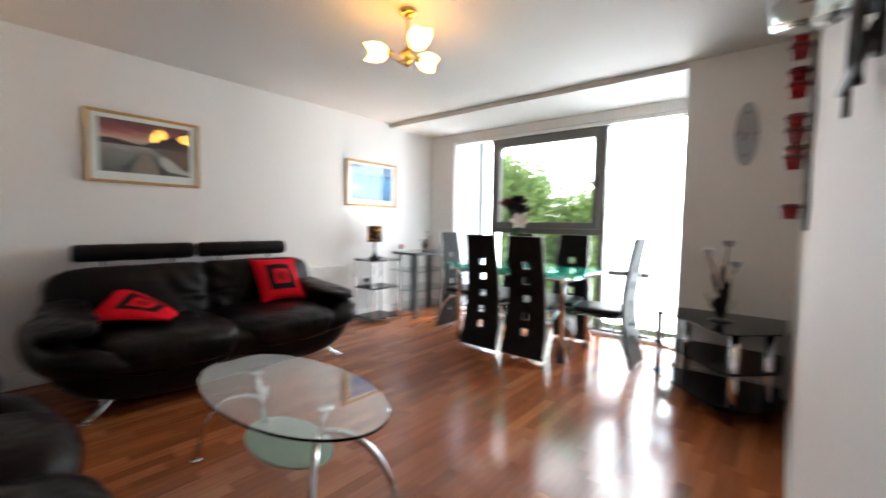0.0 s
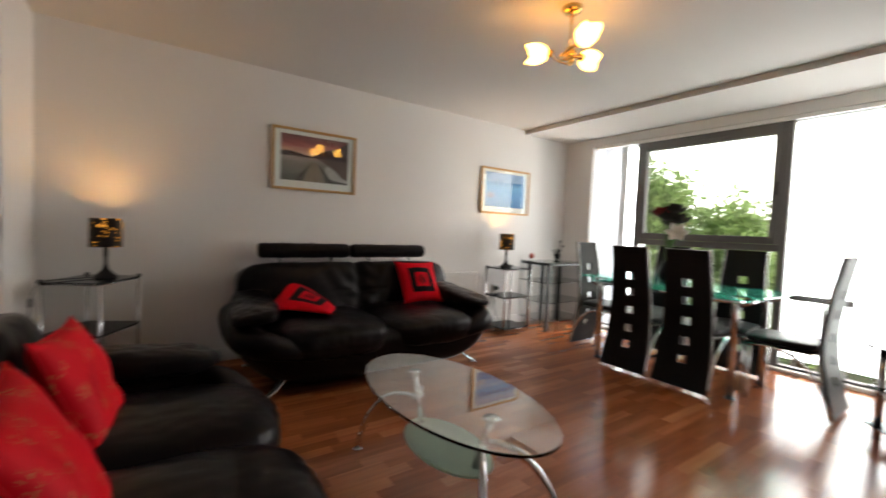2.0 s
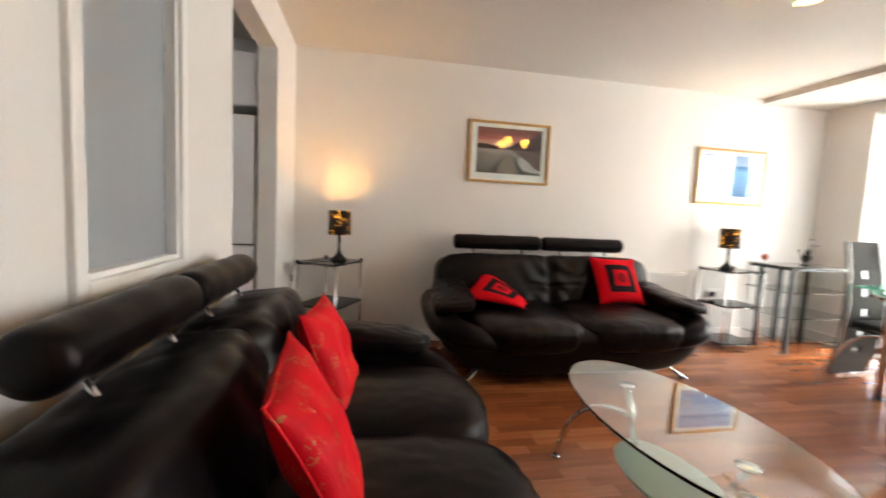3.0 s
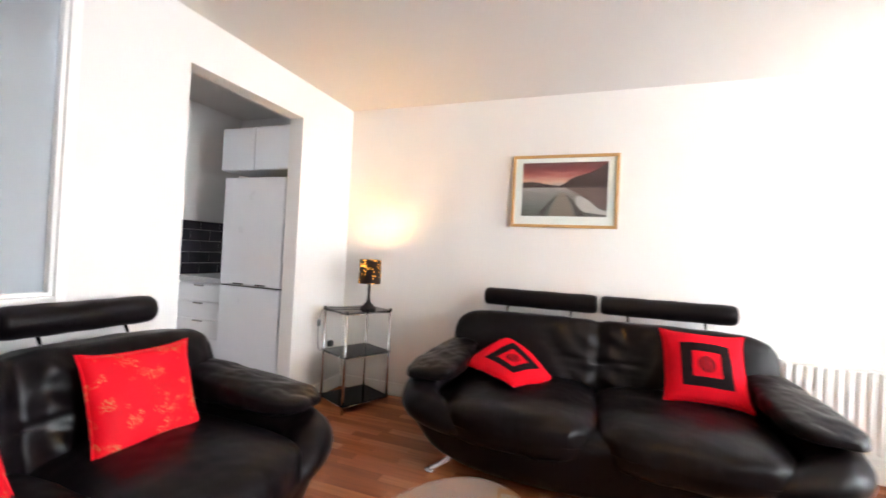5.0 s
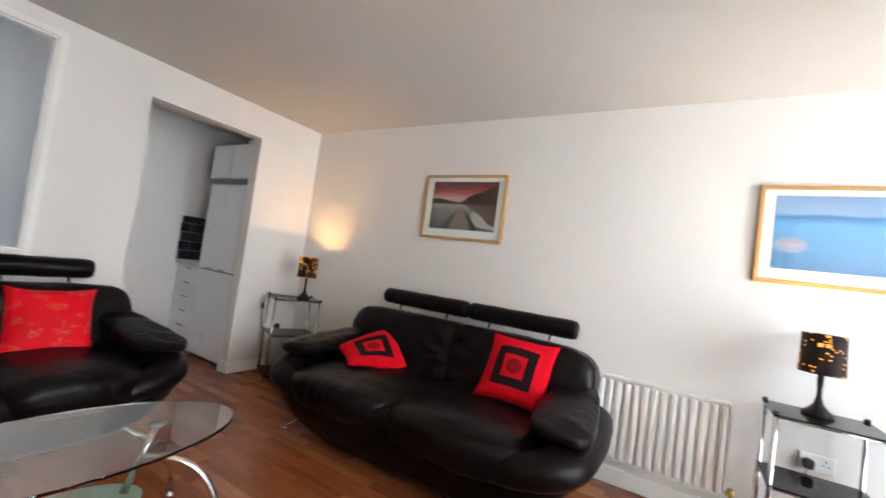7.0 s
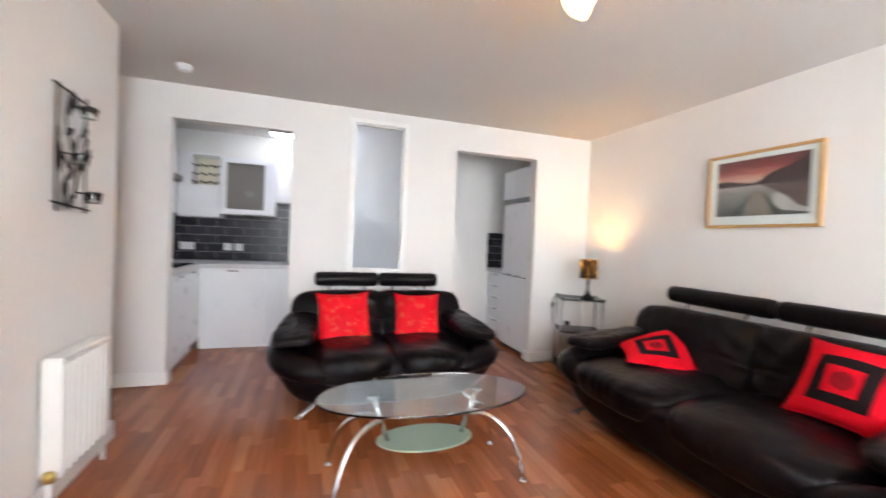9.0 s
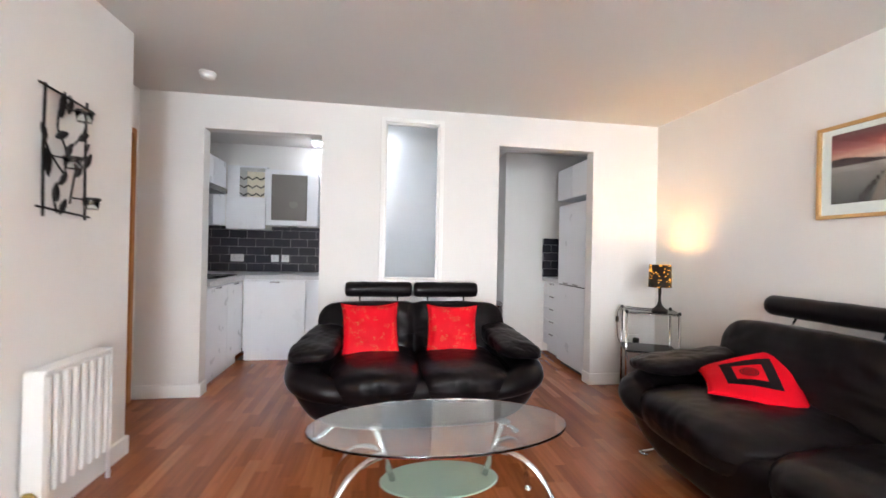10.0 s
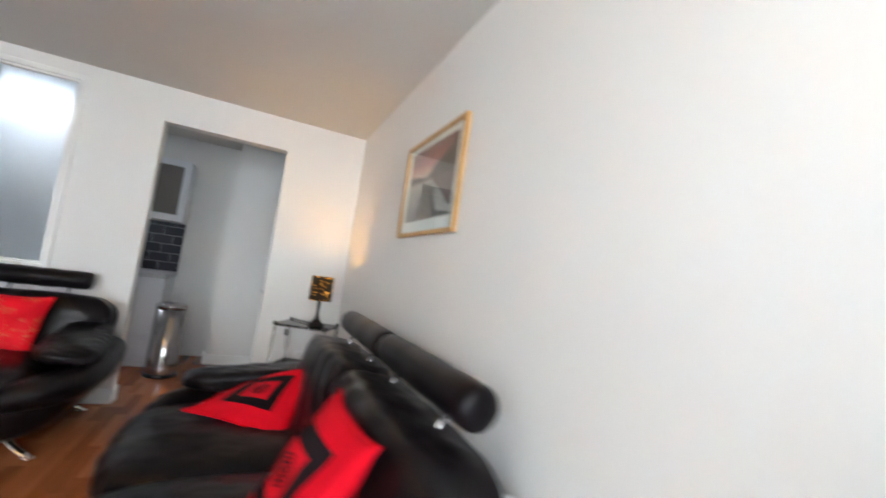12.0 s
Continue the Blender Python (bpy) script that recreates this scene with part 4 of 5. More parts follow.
# ---- glass corner shelves in the bay ----
cu = thing("corner_shelves", "clear glass shelves on dark metal posts", "shelving")
for x, y in ((.07, 4.62), (.485, 4.50), (.485, 5.16), (.07, 4.86), (.07, 5.20)):
    part("post", box(x - .016, x + .016, y - .022, y + .022, 0, .80, .003), M_DARKPLASTIC, cu)
for z in (.803, .565, .325, .10):
    g = part("shelf", prism([(.012, 4.50), (.46, 4.44), (.53, 4.52), (.53, 5.22), (.02, 5.25)], z, z + .008, .002), M_GLASS, cu, "clear glass shelf")
    g.visible_shadow = False
part("top_rail", boxes((.055, .50, 4.485, 4.515, .775, .800), (.470, .50, 4.516, 5.17, .775, .800), bevel=.002), M_DARKPLASTIC, cu)
eg = thing("decorative_egg", "red marbled egg on a small clear stand", "ornament", pose(.07, 4.64, .811))
part("stand", lathe([(0, 0), (.022, 0), (.016, .012), (.02, .022), (0, .022)], 18), M_GLASS, eg)
part("egg", lathe([(0, .020), (.018, .024), (.030, .042), (.031, .058), (.024, .076), (.012, .087), (0, .09)], 22), M_EGG, eg)


def leaf_blade(l, w, m):
    bm = bmesh.new()
    n = 8
    prev = None
    for i in range(n + 1):
        t = i / n
        hw = w * math.sin(math.pi * min(1, t * .92 + .04)) ** .8
        row = [bm.verts.new((0, -hw, l * t)), bm.verts.new((.25 * w * math.sin(t * 3.1), 0, l * t)), bm.verts.new((0, hw, l * t))]
        if prev:
            for a in (0, 1):
                bm.faces.new((prev[a], prev[a + 1], row[a + 1], row[a]))
        prev = row
    bmesh.ops.solidify(bm, geom=bm.faces[:], thickness=.002)
    bmesh.ops.transform(bm, matrix=m, verts=bm.verts[:])
    return bm


M_CRYSTAL = mat("clear_cup_glass", (0.97, 0.95, 0.94), 0.05, trans=0.75, var=0.05, spec=0.8)


def metal_flower(label, m, k, buds):
    th = thing("flower_ornament", label, "ornament", m, "metal flower ornaments")
    part("base", lathe([(0, 0), (.05 * k, 0), (.045 * k, .008), (.01, .012), (0, .012)], 24), M_IRON, th)
    for dx, dy, h in buds:
        part("stem", tube(arc((0, 0, .008), (dx * .1, dy * .1, h * .6), (dx, dy, h), 8), .0042 * k, 7), M_IRON, th)
        part("leaf", leaf_blade(h * .34, .012 * k, pose(dx * .3, dy * .3, h * .42, 0, 0, 140 * dx * 40) @ pose(0, 0, 0, 0, 16, 0)), M_IRON, th, "dark metal leaf")
        cup = lathe([(.004, 0), (.016 * k, .006 * k), (.024 * k, .022 * k), (.026 * k, .032 * k), (.023 * k, .032 * k), (.020 * k, .016 * k), (0, .008 * k)], 20, pose(dx, dy, h))
        part("glass_cup", cup, M_CRYSTAL, th, "clear glass tealight cup")
        part("cup_rim", tube([(dx + .027 * k * math.cos(q * math.pi / 10), dy + .027 * k * math.sin(q * math.pi / 10), h + .032 * k) for q in range(21)], .0028 * k, 6), M_CHROME, th, "bright chrome rim")
    for i, (tilt, az, l) in enumerate(((30, 0, .13), (30, 180, .14), (14, 80, .17), (26, 250, .12), (12, 310, .19))):
        part("leaf", leaf_blade(l * k, .024 * k, pose(0, 0, .01, 0, 0, az) @ pose(0, 0, 0, 0, tilt, 0)), M_IRON, th, "dark metal leaf")
    return th


metal_flower("dark metal leaf ornament with glass cups on black stand", pose(3.68, 4.10, .566), 1.4, ((-.09, 0, .43), (.02, .01, .49), (.07, -.01, .36)))
metal_flower("small dark metal flower ornament on glass shelf", pose(.30, 4.86, .811), .8, ((.0, -.085, .13), (.02, .02, .24), (.03, .06, .18)))


# ---- television stand ----
tv = thing("television_stand", "black glass corner television stand with chrome legs", "tv stand")
for z, k in ((.555, 1.0), (.312, .95), (.08, .95)):
    c = Vector((3.72, 4.14))
    poly = [(3.19, 4.28), (3.72, 3.72), (3.80, 3.71), (4.01, 3.93), (4.03, 4.03), (4.03, 4.44), (3.45, 4.44), (3.34, 4.42)]
    part("shelf", prism([(c.x + (x - c.x) * k, c.y + (y - c.y) * k) for x, y in poly], z, z + .010, .003), M_BLACKGLASS, tv, "black glass shelf")
for x, y in ((3.28, 4.28), (3.79, 3.79), (3.95, 3.98), (3.95, 4.37), (3.45, 4.37)):
    part("leg", tube([(x, y, 0), (x, y, .554)], .025, 18), M_CHROME, tv)


# ---- wall things ----
ck = thing("wall_clock", "oval silver wall clock with dark pointers", "clock", pose(3.735, 4.49, 1.855))
part("body", prism(ellipse(.072, .225, 48), 0, .018, .004), M_CLOCK, ck, m=pose(0, 0, 0, 90))
for a, l, wd in ((-65, .06, .006), (200, .045, .008)):
    part("hand", box(-wd / 2, wd / 2, -.0225, -.0205, 0, l), M_DARKPLASTIC, ck, m=pose(0, 0, 0, 0, a, 0))
for x, z in ((0, .15), (0, -.15), (.06, 0), (-.06, 0)):
    part("hour_mark", box(x - .010, x + .010, -.0215, -.0185, z - .012, z + .012, .001), M_ALU, ck)
part("hub", lathe([(0, 0), (.007, 0), (.006, .006), (0, .006)], 14), M_DARKPLASTIC, ck, m=pose(0, -.019, 0, 90))

rc = thing("candle_wall_holder", "upright black iron wall holder with red glass cups", "candle holder", pose(4.035, 3.05, 0))
part("spine", tube([(.008 + .002 * math.sin(i * .7), .006 * math.sin(i * .9), 1.18 + i * .043) for i in range(21)], .008, 8), M_IRON, rc)
for i, z in enumerate((1.945, 1.862, 1.78, 1.71, 1.595, 1.53, 1.468, 1.425, 1.226)):
    y = (-1) ** i * .03
    cpm = pose(-.042, y, z)
    cup = part("cup", lathe([(0, 0), (.026, 0), (.035, .062), (.033, .062), (.024, .006), (0, .006)], 24), M_REDGLASS, rc, "red glass tealight cup", m=cpm)
    part("ring", tube([(.036 * math.cos(a * math.pi / 10), .036 * math.sin(a * math.pi / 10), .05) for a in range(21)], .003, 6), M_IRON, cup)
    part("arm", tube([(-.020, y, z + .05), (.008, y * .4, z + .05)], .0035, 6), M_IRON, rc)

for i in range(9):
    part("leaf", leaf_blade(.13, .020, pose(-.006, (-1) ** i * .006, 1.19 + i * .092, (-14 if i % 2 else 14), 0, 0)), M_IRON, rc, "dark iron leaf")

art = thing("metal_wall_art", "black iron leaf wall art with clear tealight cups", "wall art", pose(4.036, 1.46, 1.622))
for y in (-.125, .125):
    part("upright", tube([(0, y, -.29), (.002, y + .004, 0), (0, y + .002, .28)], .008, 8, .5), M_IRON, art)
for z in (-.262, .258):
    part("crossbar", tube([(-.004, -.15, z - .012), (-.004, .165, z + .012)], .0055, 8), M_IRON, art)
for line in (((.045, -.27), (.066, -.17), (.01, -.10), (0, .02), (.05, .11), (.03, .225), (-.02, .275)), ((-.03, -.22), (-.07, -.04), (-.12, .02), (-.147, .085)),
             ((.13, .07), (.095, -.005), (.015, -.085)), ((0, .01), (-.06, .07), (-.10, .11), (-.125, .17))):
    part("twig", tube(smooth_path([(.003, y, z) for y, z in line], 6), .0045, 7), M_IRON, art)
for y, z, tilt, size in ((.037, .08, 65, 1), (-.096, .105, 58, 1), (-.007, .02, 30, 1), (-.132, -.003, 30, 1.1), (.022, -.113, 35, .9), (.059, -.18, -6, 1), (.022, -.24, 28, 1),
                         (.035, .215, 10, 1.5), (-.01, .225, 18, 1), (.112, -.05, -4, 1.6), (.135, .07, -22, .9), (-.075, -.06, 28, .9)):
    part("leaf", leaf_blade(.085 * size, .019 * size ** .5, pose(-.005, y, z, tilt, 0, 0) @ pose(0, 0, -.042 * size)), M_IRON, art, "flat black iron leaf")
for y, z in ((-.035, .16), (.03, -.07), (-.095, -.24)):
    cup = part("cup", lathe([(0, 0), (.028, 0), (.036, .056), (.034, .056), (.0265, .006), (0, .006)], 28), M_GLASS, art, "clear glass tealight cup", m=pose(-.046, y, z))
    part("ring", tube([(.037 * math.cos(a * math.pi / 14), .037 * math.sin(a * math.pi / 14), .048) for a in range(29)], .003, 7), M_IRON, cup)
    part("arm", tube([(-.012, y + .015, z + .048), (-.006, y + .03, z + .048), (0, y + .05, z + .048)], .004, 7), M_IRON, art)


def socket(m, gang, label="white plastic double power socket"):
    th = thing("power_socket", label, "socket", m, "power sockets")
    w = .074 if gang == 2 else .044
    part("plate", box(.0, .010, -w, w, -.043, .043, .003), M_PLASTIC, th)
    for c in ((-.036, .036) if gang == 2 else (0,)):
        for y, z in ((0, .018), (-.011, -.004), (.011, -.004)):
            part("slot", box(.0095, .0108, c + y - .003, c + y + .003, z - .004, z + .004), M_DARKPLASTIC, th)
        part("switch", box(.0095, .013, c - .006, c + .006, .022, .036, .001), M_PLASTIC, th)
    return th


socket(pose(0, 4.13, .47), 2)
pl = thing("power_plug", "black plug with cable in the wall socket", "plug", pose(.010, 4.094, .465))
part("body", soft(.04, .05, .05, 4, 5), M_DARKPLASTIC, pl, m=pose(.023, 0, 0))
part("cable", tube([(.02, 0, -.025), (.025, -.02, -.09), (.03, -.04, -.20), (.04, .0, -.33), (.05, .05, -.41), (.05, -.10, -.445), (.03, -.2, -.40), (.005, -.21, -.15), (.005, -.20, .12), (.01, -.17, .27), (.10, -.03, .279)], .003, 6), M_DARKPLASTIC, pl)
socket(pose(4.06, 1.97, .39, 0, 0, 180), 2)
socket(pose(.25, 0, .42, 0, 0, 90), 2)
pg = thing("power_plug", "black plug in the corner wall socket", "plug", pose(.215, .010, .415, 0, 0, 90))
part("body", soft(.042, .052, .052, 4, 6), M_DARKPLASTIC, pg, m=pose(.022, 0, 0))
part("pin_shroud", box(.0, .006, -.014, .014, -.012, .012, .002), M_DARKPLASTIC, pg)
sd = thing("smoke_detector", "white round smoke detector on the ceiling", "smoke detector", pose(3.85, .44, 2.45))
part("base", lathe([(0, -.001), (.055, -.001), (.055, -.012), (.0, -.012)], 28), M_PLASTIC, sd)
part("cover", lathe([(.048, -.012), (.046, -.034), (.030, -.042), (0, -.043)], 28), M_PLASTIC, sd)

# ceiling light with three tulip shades
cl = thing("ceiling_light", "brass spiral ceiling light with three glowing tulip shades", "ceiling light", pose(2.18, 2.62, 2.45))
part("canopy", lathe([(0, 0), (.055, 0), (.056, -.012), (.045, -.03), (.012, -.036), (0, -.036)], 28), M_BRASS, cl)
part("rod", tube([(0, 0, -.03), (0, 0, -.26)], .007, 10), M_BRASS, cl)
part("hub", lathe([(0, -.22), (.022, -.225), (.034, -.25), (.026, -.285), (.010, -.31), (.014, -.325), (0, -.33)], 22), M_BRASS, cl)
for k in range(3):
    a0 = math.radians(120 * k + 95)
    pts = [(.02 * math.cos(a0 - 2.4), .02 * math.sin(a0 - 2.4), -.27)]
    for i in range(1, 17):
        t = i / 16
        a = a0 - 2.4 + 2.4 * t
        r = .02 + .085 * t ** .8
        pts.append((r * math.cos(a), r * math.sin(a), -.29 - .02 * math.sin(t * 3.1) + .045 * t))
    part("arm", tube(pts, .006, 8), M_BRASS, cl)
    end = pose(pts[-1][0], pts[-1][1], pts[-1][2], 0, 0, math.degrees(a0)) @ pose(0, 0, 0, 0, 84, 0) @ Matrix.Scale(1.12, 4)
    part("cup", lathe([(0, -.01), (.016, -.01), (.020, .01), (.016, .02), (0, .02)], 18), M_BRASS, cl, m=end)
    tul = bmesh.new()
    n = 30
    rows = []
    for z, r in ((.015, .014), (.03, .034), (.06, .050), (.09, .052), (.115, .047)):
        rows.append([tul.verts.new((r * (1 + .06 * math.cos(3 * j * 2 * math.pi / n)) * math.cos(2 * math.pi * j / n), r * (1 + .06 * math.cos(3 * j * 2 * math.pi / n)) * math.sin(2 * math.pi * j / n),
                                    z + (.016 * math.cos(3 * j * 2 * math.pi / n) if z > .1 else 0))) for j in range(n)])
    for a, b in zip(rows, rows[1:]):
        for j in range(n):
            tul.faces.new((a[j], a[(j + 1) % n], b[(j + 1) % n], b[j]))
    for f in tul.faces:
        f.smooth = True
    bmesh.ops.solidify(tul, geom=tul.faces[:], thickness=.003)
    part("shade", tul, M_SHADEGLOW, cl, "frosted tulip glass shade, lit", m=end)


# ---- kitchen ----
def cabinet(name, label, x0, x1, y0, y1, z0, z1, front, doors, group, handle="top", plinth=0.0):
    """A unit with its body and doors; front is '+x', '-x' or '+y'; doors are (start, end, low, high) along the front."""
    th = thing(name, label, "cabinet", None, group)
    t = .019
    if front == '+y':
        part("body", box(x0 + .001, x1 - .001, y0, y1 - t, z0 + plinth, z1), M_KWHITE, th)
    elif front == '+x':
        part("body", box(x0, x1 - t, y0 + .001, y1 - .001, z0 + plinth, z1), M_KWHITE, th)
    else:
        part("body", box(x0 + t, x1, y0 + .001, y1 - .001, z0 + plinth, z1), M_KWHITE, th)
    if plinth:
        r = {'+y': (x0, x1, y0, y1 - .06), '+x': (x0, x1 - .06, y0, y1), '-x': (x0 + .06, x1, y0, y1)}[front]
        part("plinth", box(*r, 0, plinth - .002), M_KWHITE, th)
    for a, b, lo, hi in doors:
        g = .0025
        if front == '+y':
            d = part("door", box(a + g, b - g, y1 - t + .001, y1, lo + g, hi - g, .002), M_KWHITE, th)
            hb = box((a + b) / 2 - .05, (a + b) / 2 + .05, y1, y1 + .016, hi - .020, hi - .008, .003)
        elif front == '+x':
            d = part("door", box(x1 - t + .001, x1, a + g, b - g, lo + g, hi - g, .002), M_KWHITE, th)
            hb = box(x1, x1 + .016, (a + b) / 2 - .05, (a + b) / 2 + .05, hi - .020, hi - .008, .003)
        else:
            d = part("door", box(x0, x0 + t - .001, a + g, b - g, lo + g, hi - g, .002), M_KWHITE, th)
            hb = box(x0 - .016, x0, (a + b) / 2 - .05, (a + b) / 2 + .05, hi - .020, hi - .008, .003)
        if handle == "top":
            part("handle", hb, M_STEEL, d, "small steel pull")
        else:
            hb.free()
    return th


G = "white kitchen base units"
for a, b in ((3.40, 4.035), (2.80, 3.398), (2.20, 2.798), (1.54, 2.198)):
    cabinet("base_cabinet", "white gloss kitchen base cabinet under pale worktop", a, b, -1.655, -1.03, 0, .875, '+y', ((a, b, .11, .86),), G, plinth=.11)
for a, b in ((-1.03, -.60), (-.598, -.125)):
    cabinet("base_cabinet", "white gloss kitchen base cabinet under the hob", 4.04, 4.635, a, b, 0, .875, '-x', ((a, b, .11, .86),), G, plinth=.11)
solo("worktop", prism([(1.53, -1.655), (4.635, -1.655), (4.635, -.125), (4.015, -.125), (4.015, -1.005), (1.53, -1.005)], .876, .920, .004), M_WORKTOP, "pale grey laminate kitchen worktop on white cabinets", "worktop")
hb = thing("hob", "black glass electric hob set on the worktop", "hob", pose(4.33, -.70, .9205))
part("glass", box(-.25, .25, -.29, .29, 0, .008, .002), M_BLACKGLASS, hb)
for x, y, r in ((-.11, -.13, .085), (.12, -.13, .07), (-.11, .14, .07), (.12, .14, .085)):
    part("ring", lathe([(r - .004, .0082), (r, .0082), (r, .0088), (r - .004, .0088), (r - .004, .0082)], 32, pose(x, y, 0)), M_ALU, hb)

# ceiling batten; its cool glow is added to brighten the kitchen
kl = thing("kitchen_light", "white batten light on the kitchen ceiling, glow added", "ceiling light", pose(2.95, -1.25, 2.45))
part("housing", box(-.45, .45, -.05, .05, -.035, -.001, .004), M_PLASTIC, kl)
part("diffuser", box(-.44, .44, -.042, .042, -.060, -.036, .008), mat("cool_diffuser", (0.85, 0.87, 0.9), 0.5, var=0.0, emit=(0.86, 0.93, 1.0), power=15.0), kl, "cool white diffuser, glow added to brighten the kitchen")

gc = cabinet("wall_cabinet", "white wall cabinet with grey glazed door", 3.34, 3.91, -1.655, -1.35, 1.47, 2.11, '+y', (), "kitchen wall units", "none")
part("door", boxes((3.343, 3.46, -1.368, -1.345, 1.473, 2.107), (3.855, 3.907, -1.368, -1.345, 1.473, 2.107), (3.46, 3.855, -1.368, -1.345, 2.055, 2.107), (3.46, 3.855, -1.368, -1.345, 1.473, 1.53)), M_KWHITE, gc)
part("glass", box(3.46, 3.855, -1.362, -1.356, 1.53, 2.055), M_GREYGLASS, gc, "grey frosted glass panel")
wc = thing("wall_cabinet", "white wall cabinet with open wine rack", "cabinet", None, "kitchen wall units")
part("body", boxes((3.915, 4.335, -1.655, -1.37, 1.42, 1.785), (4.205, 4.335, -1.655, -1.37, 1.786, 2.14), (3.915, 3.935, -1.655, -1.37, 1.786, 2.14), (3.935, 4.205, -1.655, -1.37, 2.12, 2.14)), M_KWHITE, wc)
part("rack_back", box(3.936, 4.204, -1.655, -1.63, 1.787, 2.119), mat("cream_rack_board", (0.72, 0.66, 0.52), 0.5, var=0.06), wc, "cream back of the bottle rack")
part("door", box(3.917, 4.335, -1.369, -1.351, 1.422, 1.783, .002), M_KWHITE, wc)
for z in (1.815, 1.905, 2.00):
    part("bottle_rail", tube([(3.936 + i * .0224, -1.38, z + .014 * math.cos(i * math.pi / 2)) for i in range(13)], .0075, 6), M_IRON, wc, "wavy dark metal bottle rail")
for a, b in ((-1.35, -1.0),):
    cabinet("wall_cabinet", "white wall cabinet beside the cooker hood", 4.34, 4.635, a, b, 1.45, 2.16, '-x', ((a, b, 1.45, 2.16),), "kitchen wall units", "none")
cabinet("wall_cabinet", "white wall cabinet above the cooker hood", 4.34, 4.635, -.998, -.40, 1.82, 2.16, '-x', ((-.998, -.40, 1.82, 2.16),), "kitchen wall units", "none")
hd2 = thing("cooker_hood", "slim dark cooker hood below the wall cabinet", "cooker hood")
part("body", box(4.20, 4.635, -.995, -.405, 1.765, 1.818, .004), M_STEEL, hd2)
part("filter", box(4.22, 4.61, -.98, -.42, 1.758, 1.764), M_DARKPLASTIC, hd2)
bo = thing("boiler", "white boxed kitchen boiler high on the wall", "boiler", pose(3.16, -1.655, 1.64))
part("casing", box(-.17, .17, 0, .24, 0, .44, .01), M_PLASTIC, bo)
part("panel", box(-.15, .15, .241, .246, .03, .10, .002), M_KWHITE, bo)
cabinet("wall_cabinet", "white wall cabinet with glazed door by the bin", 1.54, 2.0, -1.655, -1.35, 1.47, 2.13, '+y', (), "kitchen wall units", "none")
for a, b, up in ((3.56, 3.66, gc), (4.10, 4.20, wc)):
    part("handle", box(a, b, -1.352, -1.332, 1.452 if up is gc else 1.402, 1.466 if up is gc else 1.416, .003), M_ALU, up, "small dark finger pull")
g3 = thing("cabinet_door", "grey glazed white cabinet door, closed", "cabinet door")
part("frame", boxes((1.543, 1.60, -1.349, -1.33, 1.473, 2.127), (1.93, 1.997, -1.349, -1.33, 1.473, 2.127), (1.60, 1.93, -1.349, -1.33, 2.06, 2.127), (1.60, 1.93, -1.349, -1.33, 1.473, 1.54)), M_KWHITE, g3)
part("glass", box(1.60, 1.93, -1.343, -1.337, 1.54, 2.06), M_GREYGLASS, g3, "grey frosted glass panel")
for x in (4.30, 3.87, 3.75):
    socket(pose(x, -1.645, 1.085, 0, 0, 90), 2 if x > 4 else 1, "white plastic socket on dark kitchen tiles")

fr = thing("fridge_freezer", "tall white fridge freezer with two doors", "fridge freezer")
part("body", box(.03, .60, -.75, -.14, .02, 1.745, .006), M_KWHITE, fr)
du = part("upper_door", box(.602, .65, -.748, -.142, .885, 1.74, .01, 3), M_KWHITE, fr)
for a in (-.60, -.38):
    part("handle", box(.651, .662, a, a + .10, .893, .905, .003), M_STEEL, du, "small steel pull")
part("lower_door", box(.602, .65, -.748, -.142, .05, .875, .01, 3), M_KWHITE, fr)
part("seal", box(.603, .640, -.74, -.15, .876, .884), M_DARKPLASTIC, fr)
part("foot_grille", box(.05, .60, -.74, -.15, .0, .019), M_DARKPLASTIC, fr)
cabinet("wall_cabinet", "white cupboard above the fridge freezer", .0, .645, -.80, -.125, 1.80, 2.14, '+x', ((-.80, -.464, 1.80, 2.14), (-.46, -.125, 1.80, 2.14)), "kitchen wall units", "none")
cabinet("drawer_unit", "white kitchen drawer unit with steel pulls", .0, .58, -1.295, -.80, 0, .875, '+x', tuple((-1.295, -.80, .11 + i * .15, .26 + i * .15) for i in range(5)), "white kitchen base units", plinth=.11)
solo("worktop", box(.0, .605, -1.295, -.80, .876, .920, .004), M_WORKTOP, "short pale grey worktop over white drawers", "worktop")
bn = thing("pedal_bin", "tall polished steel pedal bin on the floor", "bin", pose(1.40, -.80, 0) @ Matrix.Scale(1.09, 4))
part("body", lathe([(0, .0), (.115, .0), (.118, .02), (.118, .58), (0, .58)], 36), M_BIN, bn)
part("lid", lathe([(.121, .581), (.121, .605), (.10, .622), (0, .63)], 36), M_BIN, bn)
part("rim", lathe([(.119, .0), (.123, .0), (.123, .03), (.119, .03)], 36), M_DARKPLASTIC, bn)
part("pedal", box(-.03, .03, .11, .16, .012, .022, .004), M_DARKPLASTIC, bn)


# ---- outside: ground, balcony rail, trees ----
gm = bmesh.new()
bmesh.ops.create_grid(gm, x_segments=40, y_segments=40, size=400)
for v in gm.verts:
    v.co.z = -3.2
structure("ground", gm, M_GROUND, "grass ground below the flat")
M_SKY = mat("bright_overcast_sky", (0.8, 0.8, 0.8), 1.0, var=0.0, emit=(0.95, 0.98, 1.0), power=3.5)
structure("backdrop", box(-120, 120, 75, 75.5, -6, 70), M_SKY, "bright overcast sky in the distance")
rl = thing("balcony_rail", "pale metal balcony rail outside the window", "railing")
part("top_rail", box(2.48, 2.93, 5.47, 5.51, .645, .695, .004), M_ALU, rl)
